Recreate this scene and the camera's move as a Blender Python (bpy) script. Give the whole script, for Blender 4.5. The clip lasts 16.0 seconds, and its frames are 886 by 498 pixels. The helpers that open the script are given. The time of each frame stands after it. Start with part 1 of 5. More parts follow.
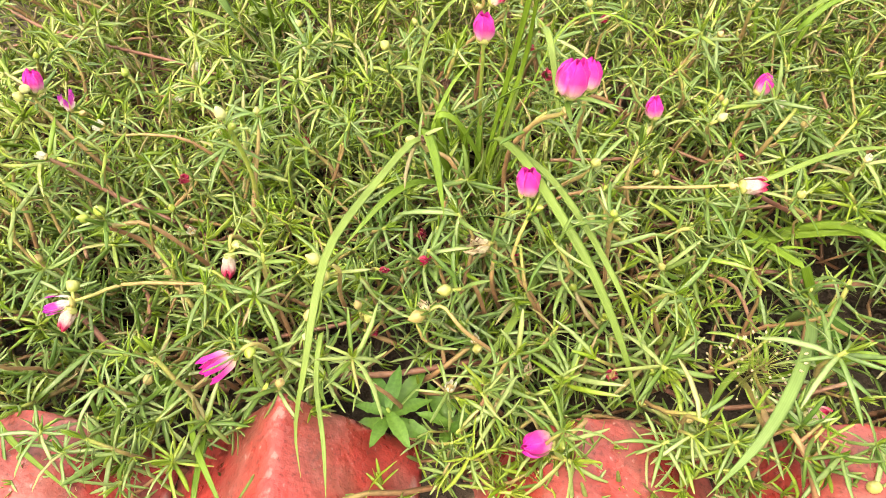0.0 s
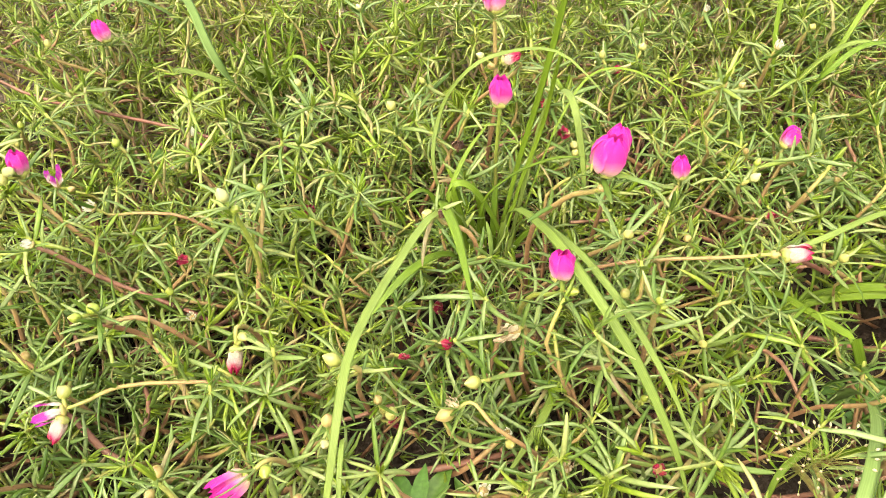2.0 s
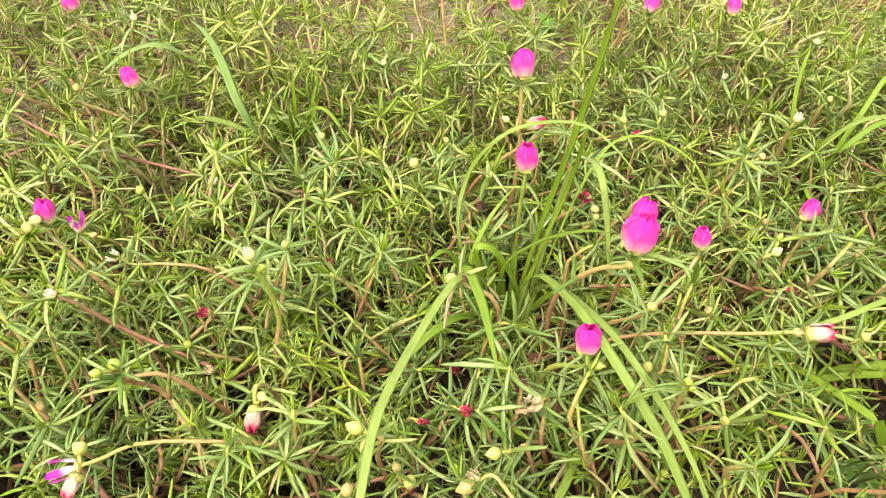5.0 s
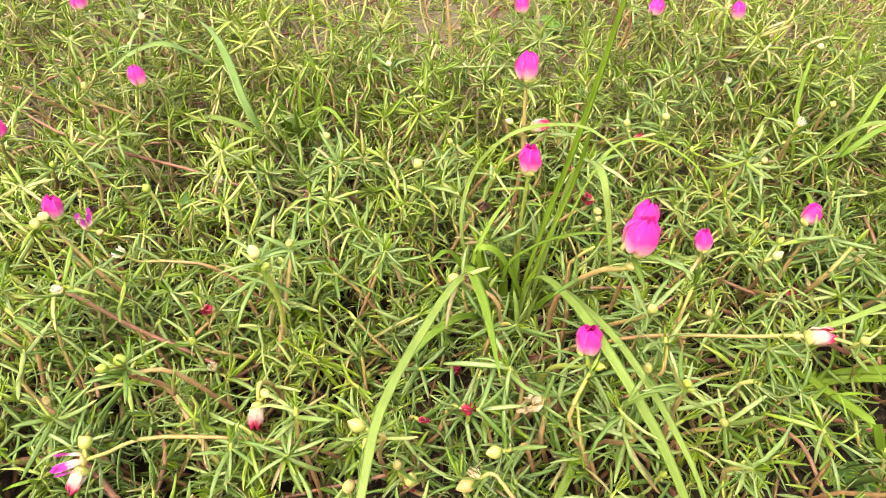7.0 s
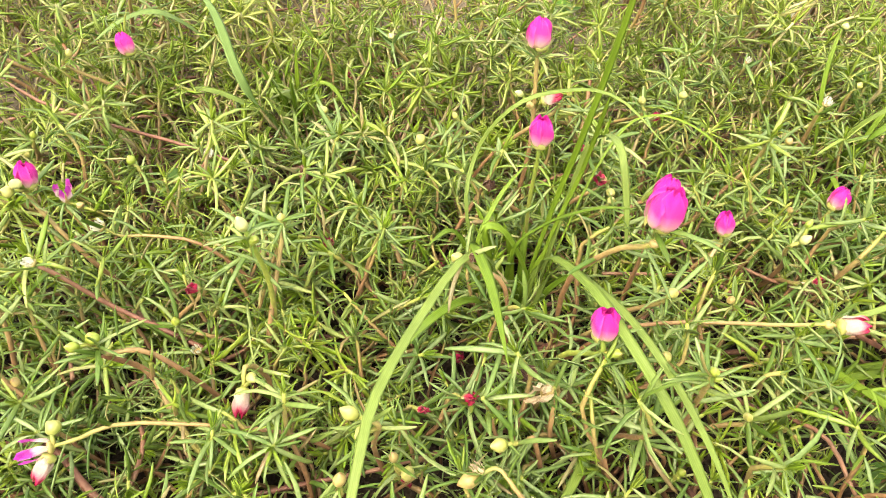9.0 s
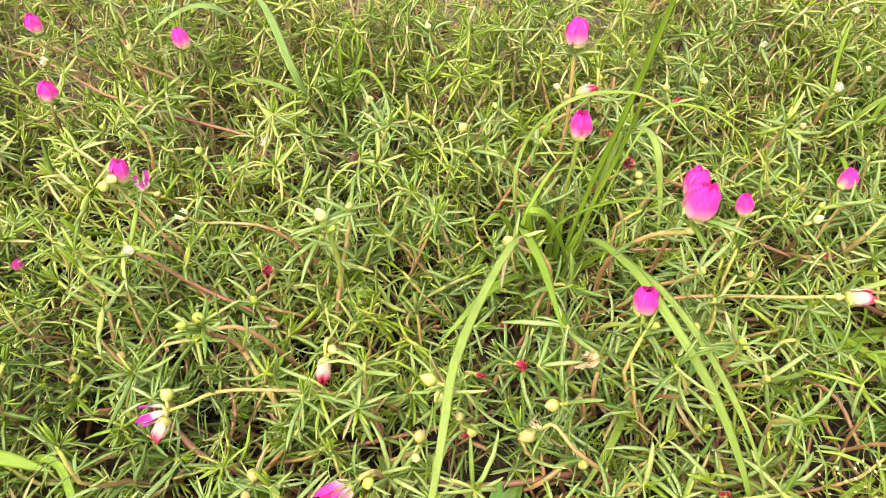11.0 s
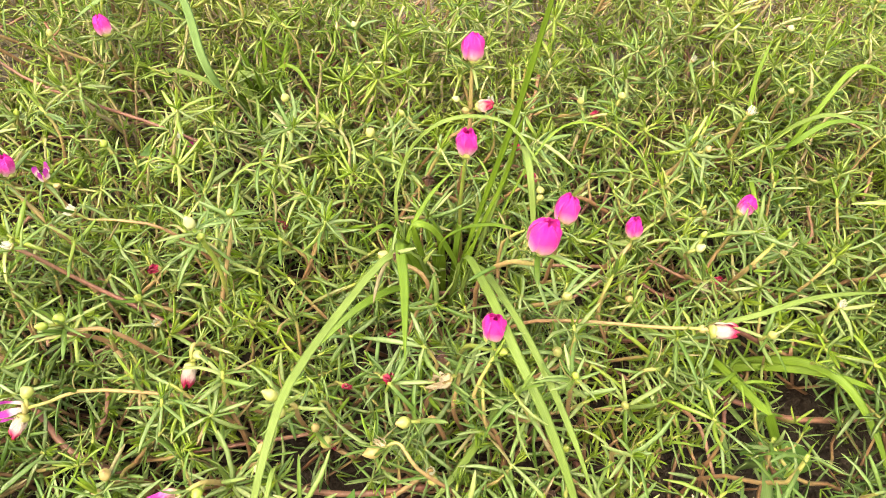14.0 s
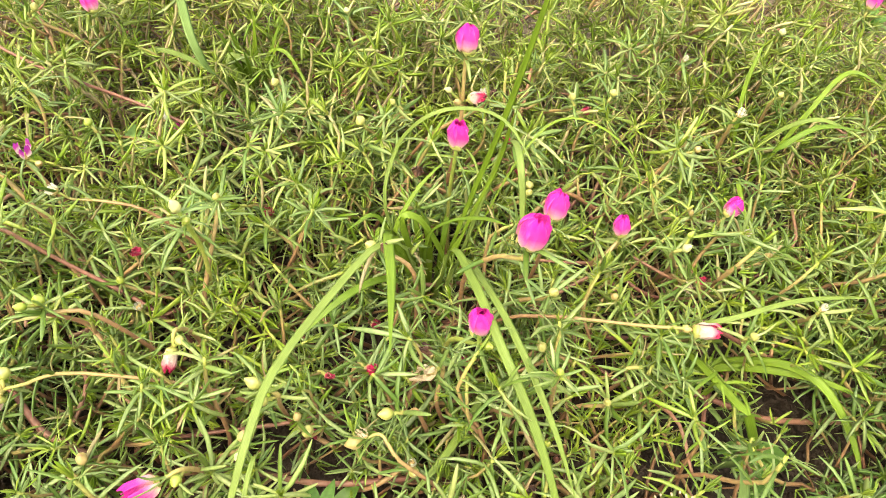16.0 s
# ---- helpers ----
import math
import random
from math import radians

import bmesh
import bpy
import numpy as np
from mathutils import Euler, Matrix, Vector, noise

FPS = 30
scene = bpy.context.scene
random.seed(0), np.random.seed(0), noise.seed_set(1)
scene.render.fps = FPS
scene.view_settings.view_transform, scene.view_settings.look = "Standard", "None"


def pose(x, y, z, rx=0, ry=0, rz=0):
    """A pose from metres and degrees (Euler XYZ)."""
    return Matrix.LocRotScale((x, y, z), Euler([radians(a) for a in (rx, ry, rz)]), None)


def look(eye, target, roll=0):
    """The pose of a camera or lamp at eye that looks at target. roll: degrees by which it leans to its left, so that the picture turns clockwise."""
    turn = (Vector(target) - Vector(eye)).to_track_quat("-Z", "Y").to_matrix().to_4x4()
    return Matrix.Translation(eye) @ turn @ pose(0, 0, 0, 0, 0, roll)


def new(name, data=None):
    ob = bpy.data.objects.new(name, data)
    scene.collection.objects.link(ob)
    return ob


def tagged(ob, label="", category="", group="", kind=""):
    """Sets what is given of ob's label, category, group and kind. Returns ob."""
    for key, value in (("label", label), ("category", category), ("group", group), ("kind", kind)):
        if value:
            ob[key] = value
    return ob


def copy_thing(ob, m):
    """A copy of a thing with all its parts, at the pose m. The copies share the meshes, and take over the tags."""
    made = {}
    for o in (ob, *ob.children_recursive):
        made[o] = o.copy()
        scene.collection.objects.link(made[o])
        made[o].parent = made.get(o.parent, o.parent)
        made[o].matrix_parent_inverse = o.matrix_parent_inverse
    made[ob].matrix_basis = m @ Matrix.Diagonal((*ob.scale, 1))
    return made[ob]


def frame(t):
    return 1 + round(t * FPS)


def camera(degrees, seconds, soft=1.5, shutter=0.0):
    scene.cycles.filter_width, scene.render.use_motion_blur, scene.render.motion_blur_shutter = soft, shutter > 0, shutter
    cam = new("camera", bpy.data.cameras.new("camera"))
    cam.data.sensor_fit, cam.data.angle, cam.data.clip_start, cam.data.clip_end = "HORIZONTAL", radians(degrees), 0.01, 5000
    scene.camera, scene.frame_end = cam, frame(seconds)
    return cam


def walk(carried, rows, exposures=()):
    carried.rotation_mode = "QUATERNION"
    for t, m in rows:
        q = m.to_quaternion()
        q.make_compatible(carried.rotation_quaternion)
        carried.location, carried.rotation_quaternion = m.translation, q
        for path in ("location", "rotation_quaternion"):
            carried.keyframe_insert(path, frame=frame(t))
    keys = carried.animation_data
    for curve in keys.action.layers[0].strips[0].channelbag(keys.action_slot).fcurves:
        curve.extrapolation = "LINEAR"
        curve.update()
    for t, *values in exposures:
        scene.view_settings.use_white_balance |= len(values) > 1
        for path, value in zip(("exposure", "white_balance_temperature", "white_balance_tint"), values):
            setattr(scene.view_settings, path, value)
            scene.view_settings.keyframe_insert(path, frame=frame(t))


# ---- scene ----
cam = camera(65.9, 16.0, soft=0.95)
PATH = [
    (0, (0.001, 0.001, 0.381), (0.002, 1.328, -1.115), -0.1),
    (0.5, (-0.005, 0.012, 0.382), (-0.008, 1.347, -1.107), -1.5),
    (1, (-0.01, 0.028, 0.386), (0.002, 1.355, -1.111), -2.0),
    (1.5, (-0.01, 0.04, 0.384), (0.002, 1.385, -1.097), -1.9),
    (2, (-0.017, 0.046, 0.381), (0.017, 1.424, -1.069), -0.9),
    (2.5, (-0.022, 0.057, 0.378), (0.0, 1.452, -1.055), -0.7),
    (3, (-0.027, 0.064, 0.378), (-0.022, 1.493, -1.02), -0.2),
    (3.5, (-0.027, 0.064, 0.38), (-0.017, 1.501, -1.011), -0.1),
    (4, (-0.027, 0.061, 0.383), (-0.017, 1.509, -0.997), 0.2),
    (4.5, (-0.031, 0.058, 0.39), (0.003, 1.51, -0.985), 1.1),
    (6.8, (-0.031, 0.057, 0.395), (0.005, 1.503, -0.986), 1.9),
    (7, (-0.031, 0.055, 0.395), (-0.001, 1.507, -0.98), 1.7),
    (7.5, (-0.031, 0.054, 0.392), (-0.004, 1.51, -0.98), 1.6),
    (8, (-0.031, 0.058, 0.392), (-0.004, 1.52, -0.973), 1.9),
    (8.5, (-0.03, 0.072, 0.39), (0.016, 1.541, -0.966), 2.4),
    (9, (-0.032, 0.069, 0.367), (-0.002, 1.514, -1.015), 2.6),
    (9.5, (-0.044, 0.064, 0.355), (-0.082, 1.517, -1.018), 0.7),
    (9.7, (-0.05, 0.055, 0.359), (-0.103, 1.522, -0.999), 0.7),
    (11.8, (-0.068, 0.041, 0.451), (0.006, 1.355, -1.055), 2.9),
    (12, (-0.069, 0.039, 0.46), (-0.007, 1.357, -1.042), 3.1),
    (12.5, (-0.045, 0.053, 0.458), (-0.092, 1.378, -1.039), -0.4),
    (13, (-0.023, 0.061, 0.444), (-0.095, 1.383, -1.055), -0.0),
    (13.5, (0.002, 0.062, 0.437), (-0.025, 1.38, -1.067), 1.7),
    (14, (0.014, 0.064, 0.43), (0.031, 1.37, -1.085), 4.6),
    (14.5, (0.02, 0.078, 0.42), (0.076, 1.356, -1.117), 6.6),
    (15, (0.02, 0.08, 0.417), (0.093, 1.356, -1.121), 7.7),
    (15.5, (0.016, 0.074, 0.42), (0.071, 1.362, -1.11), 7.4),
    (16, (0.011, 0.066, 0.429), (0.08, 1.353, -1.101), 8.2),
]
walk(cam, [(t, look(eye, target, roll)) for t, eye, target, roll in PATH], [(0, 2.98, 7600, 1), (16, 2.98, 7600, 1)])

# ---- sky, sun, exposure ----
sky_world = bpy.data.worlds.new("overcast_sky")
scene.world = sky_world
sky_world.use_nodes = True
wn = sky_world.node_tree
sky_tex = wn.nodes.new("ShaderNodeTexSky")
sky_tex.sky_type = "NISHITA"
sky_tex.sun_disc = False
sky_tex.sun_elevation, sky_tex.sun_rotation = radians(60), radians(220)
sky_tex.air_density, sky_tex.dust_density = 1.0, 9.0
cloud = wn.nodes.new("ShaderNodeMix")
cloud.data_type = "RGBA"
cloud.inputs[0].default_value = 0.72
cloud.inputs[7].default_value = (2.2, 2.2, 2.16, 1)
wn.links.new(sky_tex.outputs["Color"], cloud.inputs[6])
wn.links.new(cloud.outputs[2], wn.nodes["Background"].inputs["Color"])
wn.nodes["Background"].inputs["Strength"].default_value = 0.15
sun_data = bpy.data.lights.new("sun", "SUN")
sun_data.energy, sun_data.angle, sun_data.color = 0.25, radians(70), (1.0, 0.96, 0.88)
sun = new("sun", sun_data)
sun.matrix_world = look((-1.5, -1.8, 4.4), (0, 0, 0))

# ---- materials ----
def shader(name, rough=0.5, spec=0.5):
    m = bpy.data.materials.new(name)
    m.use_nodes = True
    b = m.node_tree.nodes["Principled BSDF"]
    b.inputs["Roughness"].default_value = rough
    b.inputs["Specular IOR Level"].default_value = spec
    return m, m.node_tree.nodes, m.node_tree.links, b


def ramp(nodes, links, source, stops):
    r = nodes.new("ShaderNodeValToRGB")
    while len(r.color_ramp.elements) < len(stops):
        r.color_ramp.elements.new(0.5)
    for e, (p, c) in zip(r.color_ramp.elements, stops):
        e.position, e.color = p, (*c, 1)
    links.new(source, r.inputs["Fac"])
    return r.outputs["Color"]


def blend(nodes, links, a, b, fac, how="MIX"):
    x = nodes.new("ShaderNodeMix")
    x.data_type, x.blend_type = "RGBA", how
    for socket, value in ((x.inputs[0], fac), (x.inputs[6], a), (x.inputs[7], b)):
        if isinstance(value, (int, float)):
            socket.default_value = value
        elif isinstance(value, tuple):
            socket.default_value = (*value, 1)
        else:
            links.new(value, socket)
    return x.outputs[2]


def grain(nodes, links, scale, detail=3.0, coords="Object", stretch=None):
    tc = nodes.new("ShaderNodeTexCoord")
    n = nodes.new("ShaderNodeTexNoise")
    n.inputs["Scale"].default_value, n.inputs["Detail"].default_value = scale, detail
    out = tc.outputs[coords]
    if stretch:
        mp = nodes.new("ShaderNodeMapping")
        mp.inputs["Scale"].default_value = stretch
        links.new(out, mp.inputs["Vector"])
        out = mp.outputs["Vector"]
    links.new(out, n.inputs["Vector"])
    return n.outputs["Fac"]


def relief(nodes, links, bsdf, height, strength, distance=0.001):
    bp = nodes.new("ShaderNodeBump")
    bp.inputs["Strength"].default_value, bp.inputs["Distance"].default_value = strength, distance
    links.new(height, bp.inputs["Height"])
    links.new(bp.outputs["Normal"], bsdf.inputs["Normal"])


def thin(m, nodes, links, bsdf, colour, amount):
    """Lets light through a thin leaf or petal."""
    t = nodes.new("ShaderNodeBsdfTranslucent")
    x = nodes.new("ShaderNodeMixShader")
    x.inputs[0].default_value = amount
    links.new(colour, t.inputs["Color"])
    links.new(bsdf.outputs[0], x.inputs[1])
    links.new(t.outputs[0], x.inputs[2])
    links.new(x.outputs[0], nodes["Material Output"].inputs["Surface"])


def chance(nodes, joined):
    if joined:
        return nodes.new("ShaderNodeNewGeometry").outputs["Random Per Island"]
    return nodes.new("ShaderNodeObjectInfo").outputs["Random"]


def along(nodes, links, axis="X"):
    uv = nodes.new("ShaderNodeUVMap")
    s = nodes.new("ShaderNodeSeparateXYZ")
    links.new(uv.outputs["UV"], s.inputs[0])
    return s.outputs[axis]


def leaf_material(name, stops, base_tint, joined, through_light=0.40, gloss=0.68):
    m, n, l, b = shader(name, 0.33, gloss)
    c = ramp(n, l, chance(n, joined), stops)
    u = along(n, l)
    pale = ramp(n, l, u, [(0.0, (1, 1, 1)), (0.15, (0, 0, 0)), (1.0, (0, 0, 0))])
    c = blend(n, l, c, base_tint, pale)
    spot = ramp(n, l, grain(n, l, 420, 2), [(0.35, (0.86, 0.86, 0.86)), (0.7, (1.1, 1.1, 1.08))])
    c = blend(n, l, c, spot, 1.0, "MULTIPLY")
    # Sheen down the leaf's middle and along its edges, put into the colour.
    mid_sheen = ramp(n, l, along(n, l, "Y"), [(0.0, (1.03, 1.03, 1.05)), (0.2, (0.94, 0.95, 0.93)), (0.5, (1.10, 1.08, 1.14)), (0.8, (0.94, 0.95, 0.93)), (1.0, (1.03, 1.03, 1.05))])
    c = blend(n, l, c, mid_sheen, 1.0, "MULTIPLY")
    place = n.new("ShaderNodeNewGeometry").outputs["Position"]
    wide = n.new("ShaderNodeTexNoise")
    wide.inputs["Scale"].default_value = 9
    l.new(place, wide.inputs["Vector"])
    drift = ramp(n, l, wide.outputs["Fac"], [(0.32, (0.84, 0.91, 0.97)), (0.68, (1.14, 1.09, 0.95))])
    c = blend(n, l, c, drift, 1.0, "MULTIPLY")
    tip = ramp(n, l, u, [(0.0, (0, 0, 0)), (0.95, (0, 0, 0)), (1.0, (0.4, 0.4, 0.4))])
    c = blend(n, l, c, (0.42, 0.34, 0.16), tip)
    l.new(c, b.inputs["Base Color"])
    relief(n, l, b, grain(n, l, 900, 2), 0.25, 0.0004)
    thin(m, n, l, b, blend(n, l, c, (1.15, 1.10, 0.38), 1.0, "MULTIPLY"), through_light)
    return m


GREENS = [(0.0, (0.102, 0.188, 0.028)), (0.25, (0.150, 0.240, 0.050)), (0.55, (0.204, 0.292, 0.084)), (0.8, (0.270, 0.346, 0.134)), (0.95, (0.300, 0.370, 0.136)), (0.975, (0.36, 0.32, 0.15)), (1.0, (0.30, 0.22, 0.12))]
YOUNG = [(0.0, (0.180, 0.292, 0.022)), (0.5, (0.238, 0.335, 0.038)), (1.0, (0.285, 0.362, 0.060))]
leaf_mat = leaf_material("succulent_leaf", GREENS, (0.28, 0.35, 0.10), False)
leaf_mat_bed = leaf_material("succulent_leaf_bed", GREENS, (0.28, 0.35, 0.10), True)
young_mat = leaf_material("young_leaf", YOUNG, (0.36, 0.42, 0.07), False, 0.36)
young_mat_bed = leaf_material("young_leaf_bed", YOUNG, (0.36, 0.42, 0.07), True, 0.36)
weed_mat = leaf_material("weed_leaf", [(0.0, (0.080, 0.178, 0.030)), (1.0, (0.125, 0.230, 0.044))], (0.20, 0.30, 0.07), False, 0.30, 0.35)
# Paler leaves, whose tone also stands in for the far bed's brighter light.
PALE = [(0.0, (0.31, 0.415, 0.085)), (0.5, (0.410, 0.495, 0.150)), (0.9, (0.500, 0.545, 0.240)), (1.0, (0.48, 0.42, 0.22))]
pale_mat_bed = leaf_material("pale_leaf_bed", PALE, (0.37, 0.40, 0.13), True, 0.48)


def stem_material(name, stops):
    m, n, l, b = shader(name, 0.48, 0.4)
    u = along(n, l)
    c = ramp(n, l, u, stops)
    mott = ramp(n, l, grain(n, l, 260, 3), [(0.3, (0.72, 0.70, 0.68)), (0.7, (1.12, 1.1, 1.05))])
    c = blend(n, l, c, mott, 1.0, "MULTIPLY")
    l.new(c, b.inputs["Base Color"])
    relief(n, l, b, grain(n, l, 500, 2), 0.4, 0.0006)
    return m


stem_mat = stem_material("shoot_stem", [(0.0, (0.215, 0.095, 0.055)), (0.35, (0.280, 0.165, 0.085)), (0.7, (0.310, 0.255, 0.095)), (1.0, (0.270, 0.310, 0.070))])
green_stem_mat = stem_material("green_stem", [(0.0, (0.25, 0.20, 0.07)), (0.5, (0.23, 0.28, 0.055)), (1.0, (0.23, 0.32, 0.060))])
bed_stem_mat = stem_material("bed_stem", [(0.0, (0.160, 0.070, 0.042)), (0.5, (0.260, 0.150, 0.080)), (0.8, (0.310, 0.260, 0.095)), (1.0, (0.290, 0.350, 0.065))])
# Tan stems; part of the far bed's brightness is in this pale tone.
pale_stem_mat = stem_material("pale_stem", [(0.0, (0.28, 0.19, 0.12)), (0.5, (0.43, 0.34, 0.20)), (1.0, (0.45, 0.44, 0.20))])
old_stem_mat = stem_material("old_stem", [(0.0, (0.130, 0.052, 0.040)), (0.5, (0.195, 0.085, 0.062)), (1.0, (0.255, 0.140, 0.092))])


def petal_material(name, stops, rough=0.42, through_light=0.35):
    m, n, l, b = shader(name, rough, 0.35)
    c = ramp(n, l, along(n, l, "Y"), stops)
    vein = ramp(n, l, grain(n, l, 40, 3, "UV", (9.0, 0.6, 1.0)), [(0.3, (0.72, 0.68, 0.74)), (0.65, (1.08, 1.12, 1.06))])
    c = blend(n, l, c, vein, 0.85, "MULTIPLY")
    rim = ramp(n, l, along(n, l), [(0.0, (0.5, 0.5, 0.5)), (0.10, (0, 0, 0)), (0.90, (0, 0, 0)), (1.0, (0.5, 0.5, 0.5))])
    c = blend(n, l, c, (0.86, 0.16, 0.58) if "magenta" in name else (0.62, 0.40, 0.34), rim)
    l.new(c, b.inputs["Base Color"])
    relief(n, l, b, grain(n, l, 24, 4, "UV", (7.0, 0.9, 1.0)), 0.6, 0.0012)
    thin(m, n, l, b, c, through_light)
    return m


petal_mat = petal_material("magenta_petal", [(0.0, (0.72, 0.62, 0.30)), (0.17, (0.88, 0.62, 0.52)), (0.36, (0.89, 0.28, 0.56)), (0.56, (0.84, 0.060, 0.48)), (1.0, (0.76, 0.018, 0.42))])
spent_mat = petal_material("spent_petal", [(0.0, (0.58, 0.48, 0.30)), (0.35, (0.68, 0.54, 0.46)), (0.62, (0.66, 0.40, 0.42)), (0.85, (0.62, 0.03, 0.14)), (1.0, (0.45, 0.01, 0.06))], 0.5, 0.25)
crimson_mat = petal_material("crimson_petal", [(0.0, (0.55, 0.34, 0.18)), (0.22, (0.52, 0.06, 0.10)), (0.6, (0.46, 0.008, 0.08)), (1.0, (0.20, 0.006, 0.03))], 0.4, 0.15)
purple_mat = petal_material("purple_white_petal", [(0.0, (0.82, 0.72, 0.55)), (0.35, (0.84, 0.70, 0.72)), (0.6, (0.60, 0.06, 0.42)), (1.0, (0.48, 0.03, 0.50))], 0.45, 0.3)
dry_mat = petal_material("dry_petal", [(0.0, (0.34, 0.22, 0.11)), (0.4, (0.17, 0.080, 0.050)), (1.0, (0.060, 0.028, 0.024))], 0.75, 0.1)
straw_mat = petal_material("straw_petal", [(0.0, (0.62, 0.52, 0.34)), (0.6, (0.66, 0.55, 0.38)), (1.0, (0.48, 0.34, 0.22))], 0.7, 0.15)
white_mat = petal_material("white_husk", [(0.0, (0.52, 0.52, 0.28)), (0.4, (0.66, 0.65, 0.52)), (1.0, (0.72, 0.71, 0.62))], 0.55, 0.25)


def bud_material(name, low, high, tip):
    m, n, l, b = shader(name, 0.34, 0.5)
    c = ramp(n, l, along(n, l, "Y"), [(0.0, low), (0.5, high), (0.86, high), (1.0, tip)])
    mott = ramp(n, l, grain(n, l, 380, 3), [(0.3, (0.84, 0.84, 0.8)), (0.7, (1.08, 1.08, 1.05))])
    c = blend(n, l, c, mott, 1.0, "MULTIPLY")
    l.new(c, b.inputs["Base Color"])
    b.inputs["Subsurface Weight"].default_value = 0.15
    b.inputs["Subsurface Radius"].default_value = (0.002, 0.002, 0.0008)
    b.inputs["Subsurface Scale"].default_value = 1.0
    return m


BUD = {
    "green": bud_material("green_bud", (0.150, 0.215, 0.030), (0.225, 0.275, 0.045), (0.34, 0.30, 0.10)),
    "cream": bud_material("cream_bud", (0.220, 0.255, 0.055), (0.330, 0.320, 0.105), (0.38, 0.30, 0.14)),
    "tan": bud_material("tan_bud", (0.270, 0.250, 0.070), (0.345, 0.265, 0.110), (0.26, 0.14, 0.07)),
    "white": bud_material("white_bud", (0.250, 0.290, 0.080), (0.410, 0.405, 0.190), (0.46, 0.40, 0.24)),
}


def grass_material(name, dark, light):
    m, n, l, b = shader(name, 0.5, 0.4)
    rand = chance(n, False)
    c = ramp(n, l, rand, [(0.0, dark), (1.0, light)])
    stripe = n.new("ShaderNodeMath")
    stripe.operation = "MULTIPLY"
    l.new(along(n, l, "Y"), stripe.inputs[0])
    stripe.inputs[1].default_value = 38.0
    sine = n.new("ShaderNodeMath")
    sine.operation = "SINE"
    l.new(stripe.outputs[0], sine.inputs[0])
    fine = ramp(n, l, sine.outputs[0], [(0.0, (0.93, 0.94, 0.90)), (1.0, (1.06, 1.05, 1.06))])
    c = blend(n, l, c, fine, 1.0, "MULTIPLY")
    patch = ramp(n, l, grain(n, l, 60, 3), [(0.3, (0.85, 0.87, 0.8)), (0.7, (1.1, 1.1, 1.1))])
    c = blend(n, l, c, patch, 1.0, "MULTIPLY")
    l.new(c, b.inputs["Base Color"])
    relief(n, l, b, sine.outputs[0], 0.2, 0.0002)
    thin(m, n, l, b, c, 0.30)
    return m


grass_mat = grass_material("grass_blade", (0.118, 0.205, 0.018), (0.190, 0.285, 0.026))
grey_grass_mat = grass_material("grey_grass_blade", (0.140, 0.222, 0.056), (0.180, 0.265, 0.078))
pale_grass_mat = grass_material("pale_grass_blade", (0.165, 0.238, 0.044), (0.210, 0.282, 0.068))


def soil_material():
    m, n, l, b = shader("damp_soil", 0.88, 0.25)
    c = ramp(n, l, grain(n, l, 38, 6), [(0.28, (0.014, 0.009, 0.007)), (0.5, (0.034, 0.023, 0.017)), (0.75, (0.075, 0.054, 0.040))])
    d = ramp(n, l, grain(n, l, 5, 3), [(0.3, (0.7, 0.7, 0.72)), (0.7, (1.3, 1.28, 1.25))])
    c = blend(n, l, c, d, 1.0, "MULTIPLY")
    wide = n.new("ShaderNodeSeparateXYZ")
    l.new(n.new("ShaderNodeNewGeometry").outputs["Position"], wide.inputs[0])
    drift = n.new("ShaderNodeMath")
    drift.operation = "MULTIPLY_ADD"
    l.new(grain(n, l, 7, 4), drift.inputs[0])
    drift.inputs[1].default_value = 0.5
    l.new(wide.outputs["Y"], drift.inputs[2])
    # Paler soil with distance: dry tan tone, with far haze put into it.
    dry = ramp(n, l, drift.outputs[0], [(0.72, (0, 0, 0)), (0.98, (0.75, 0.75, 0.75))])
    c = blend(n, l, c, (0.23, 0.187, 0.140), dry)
    l.new(c, b.inputs["Base Color"])
    relief(n, l, b, grain(n, l, 260, 5), 0.9, 0.004)
    return m


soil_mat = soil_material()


def stone_material():
    m, n, l, b = shader("grey_stone", 0.6, 0.4)
    c = ramp(n, l, grain(n, l, 90, 6), [(0.3, (0.045, 0.050, 0.060)), (0.7, (0.13, 0.135, 0.15))])
    l.new(c, b.inputs["Base Color"])
    relief(n, l, b, grain(n, l, 300, 5), 0.5, 0.001)
    return m


stone_mat = stone_material()


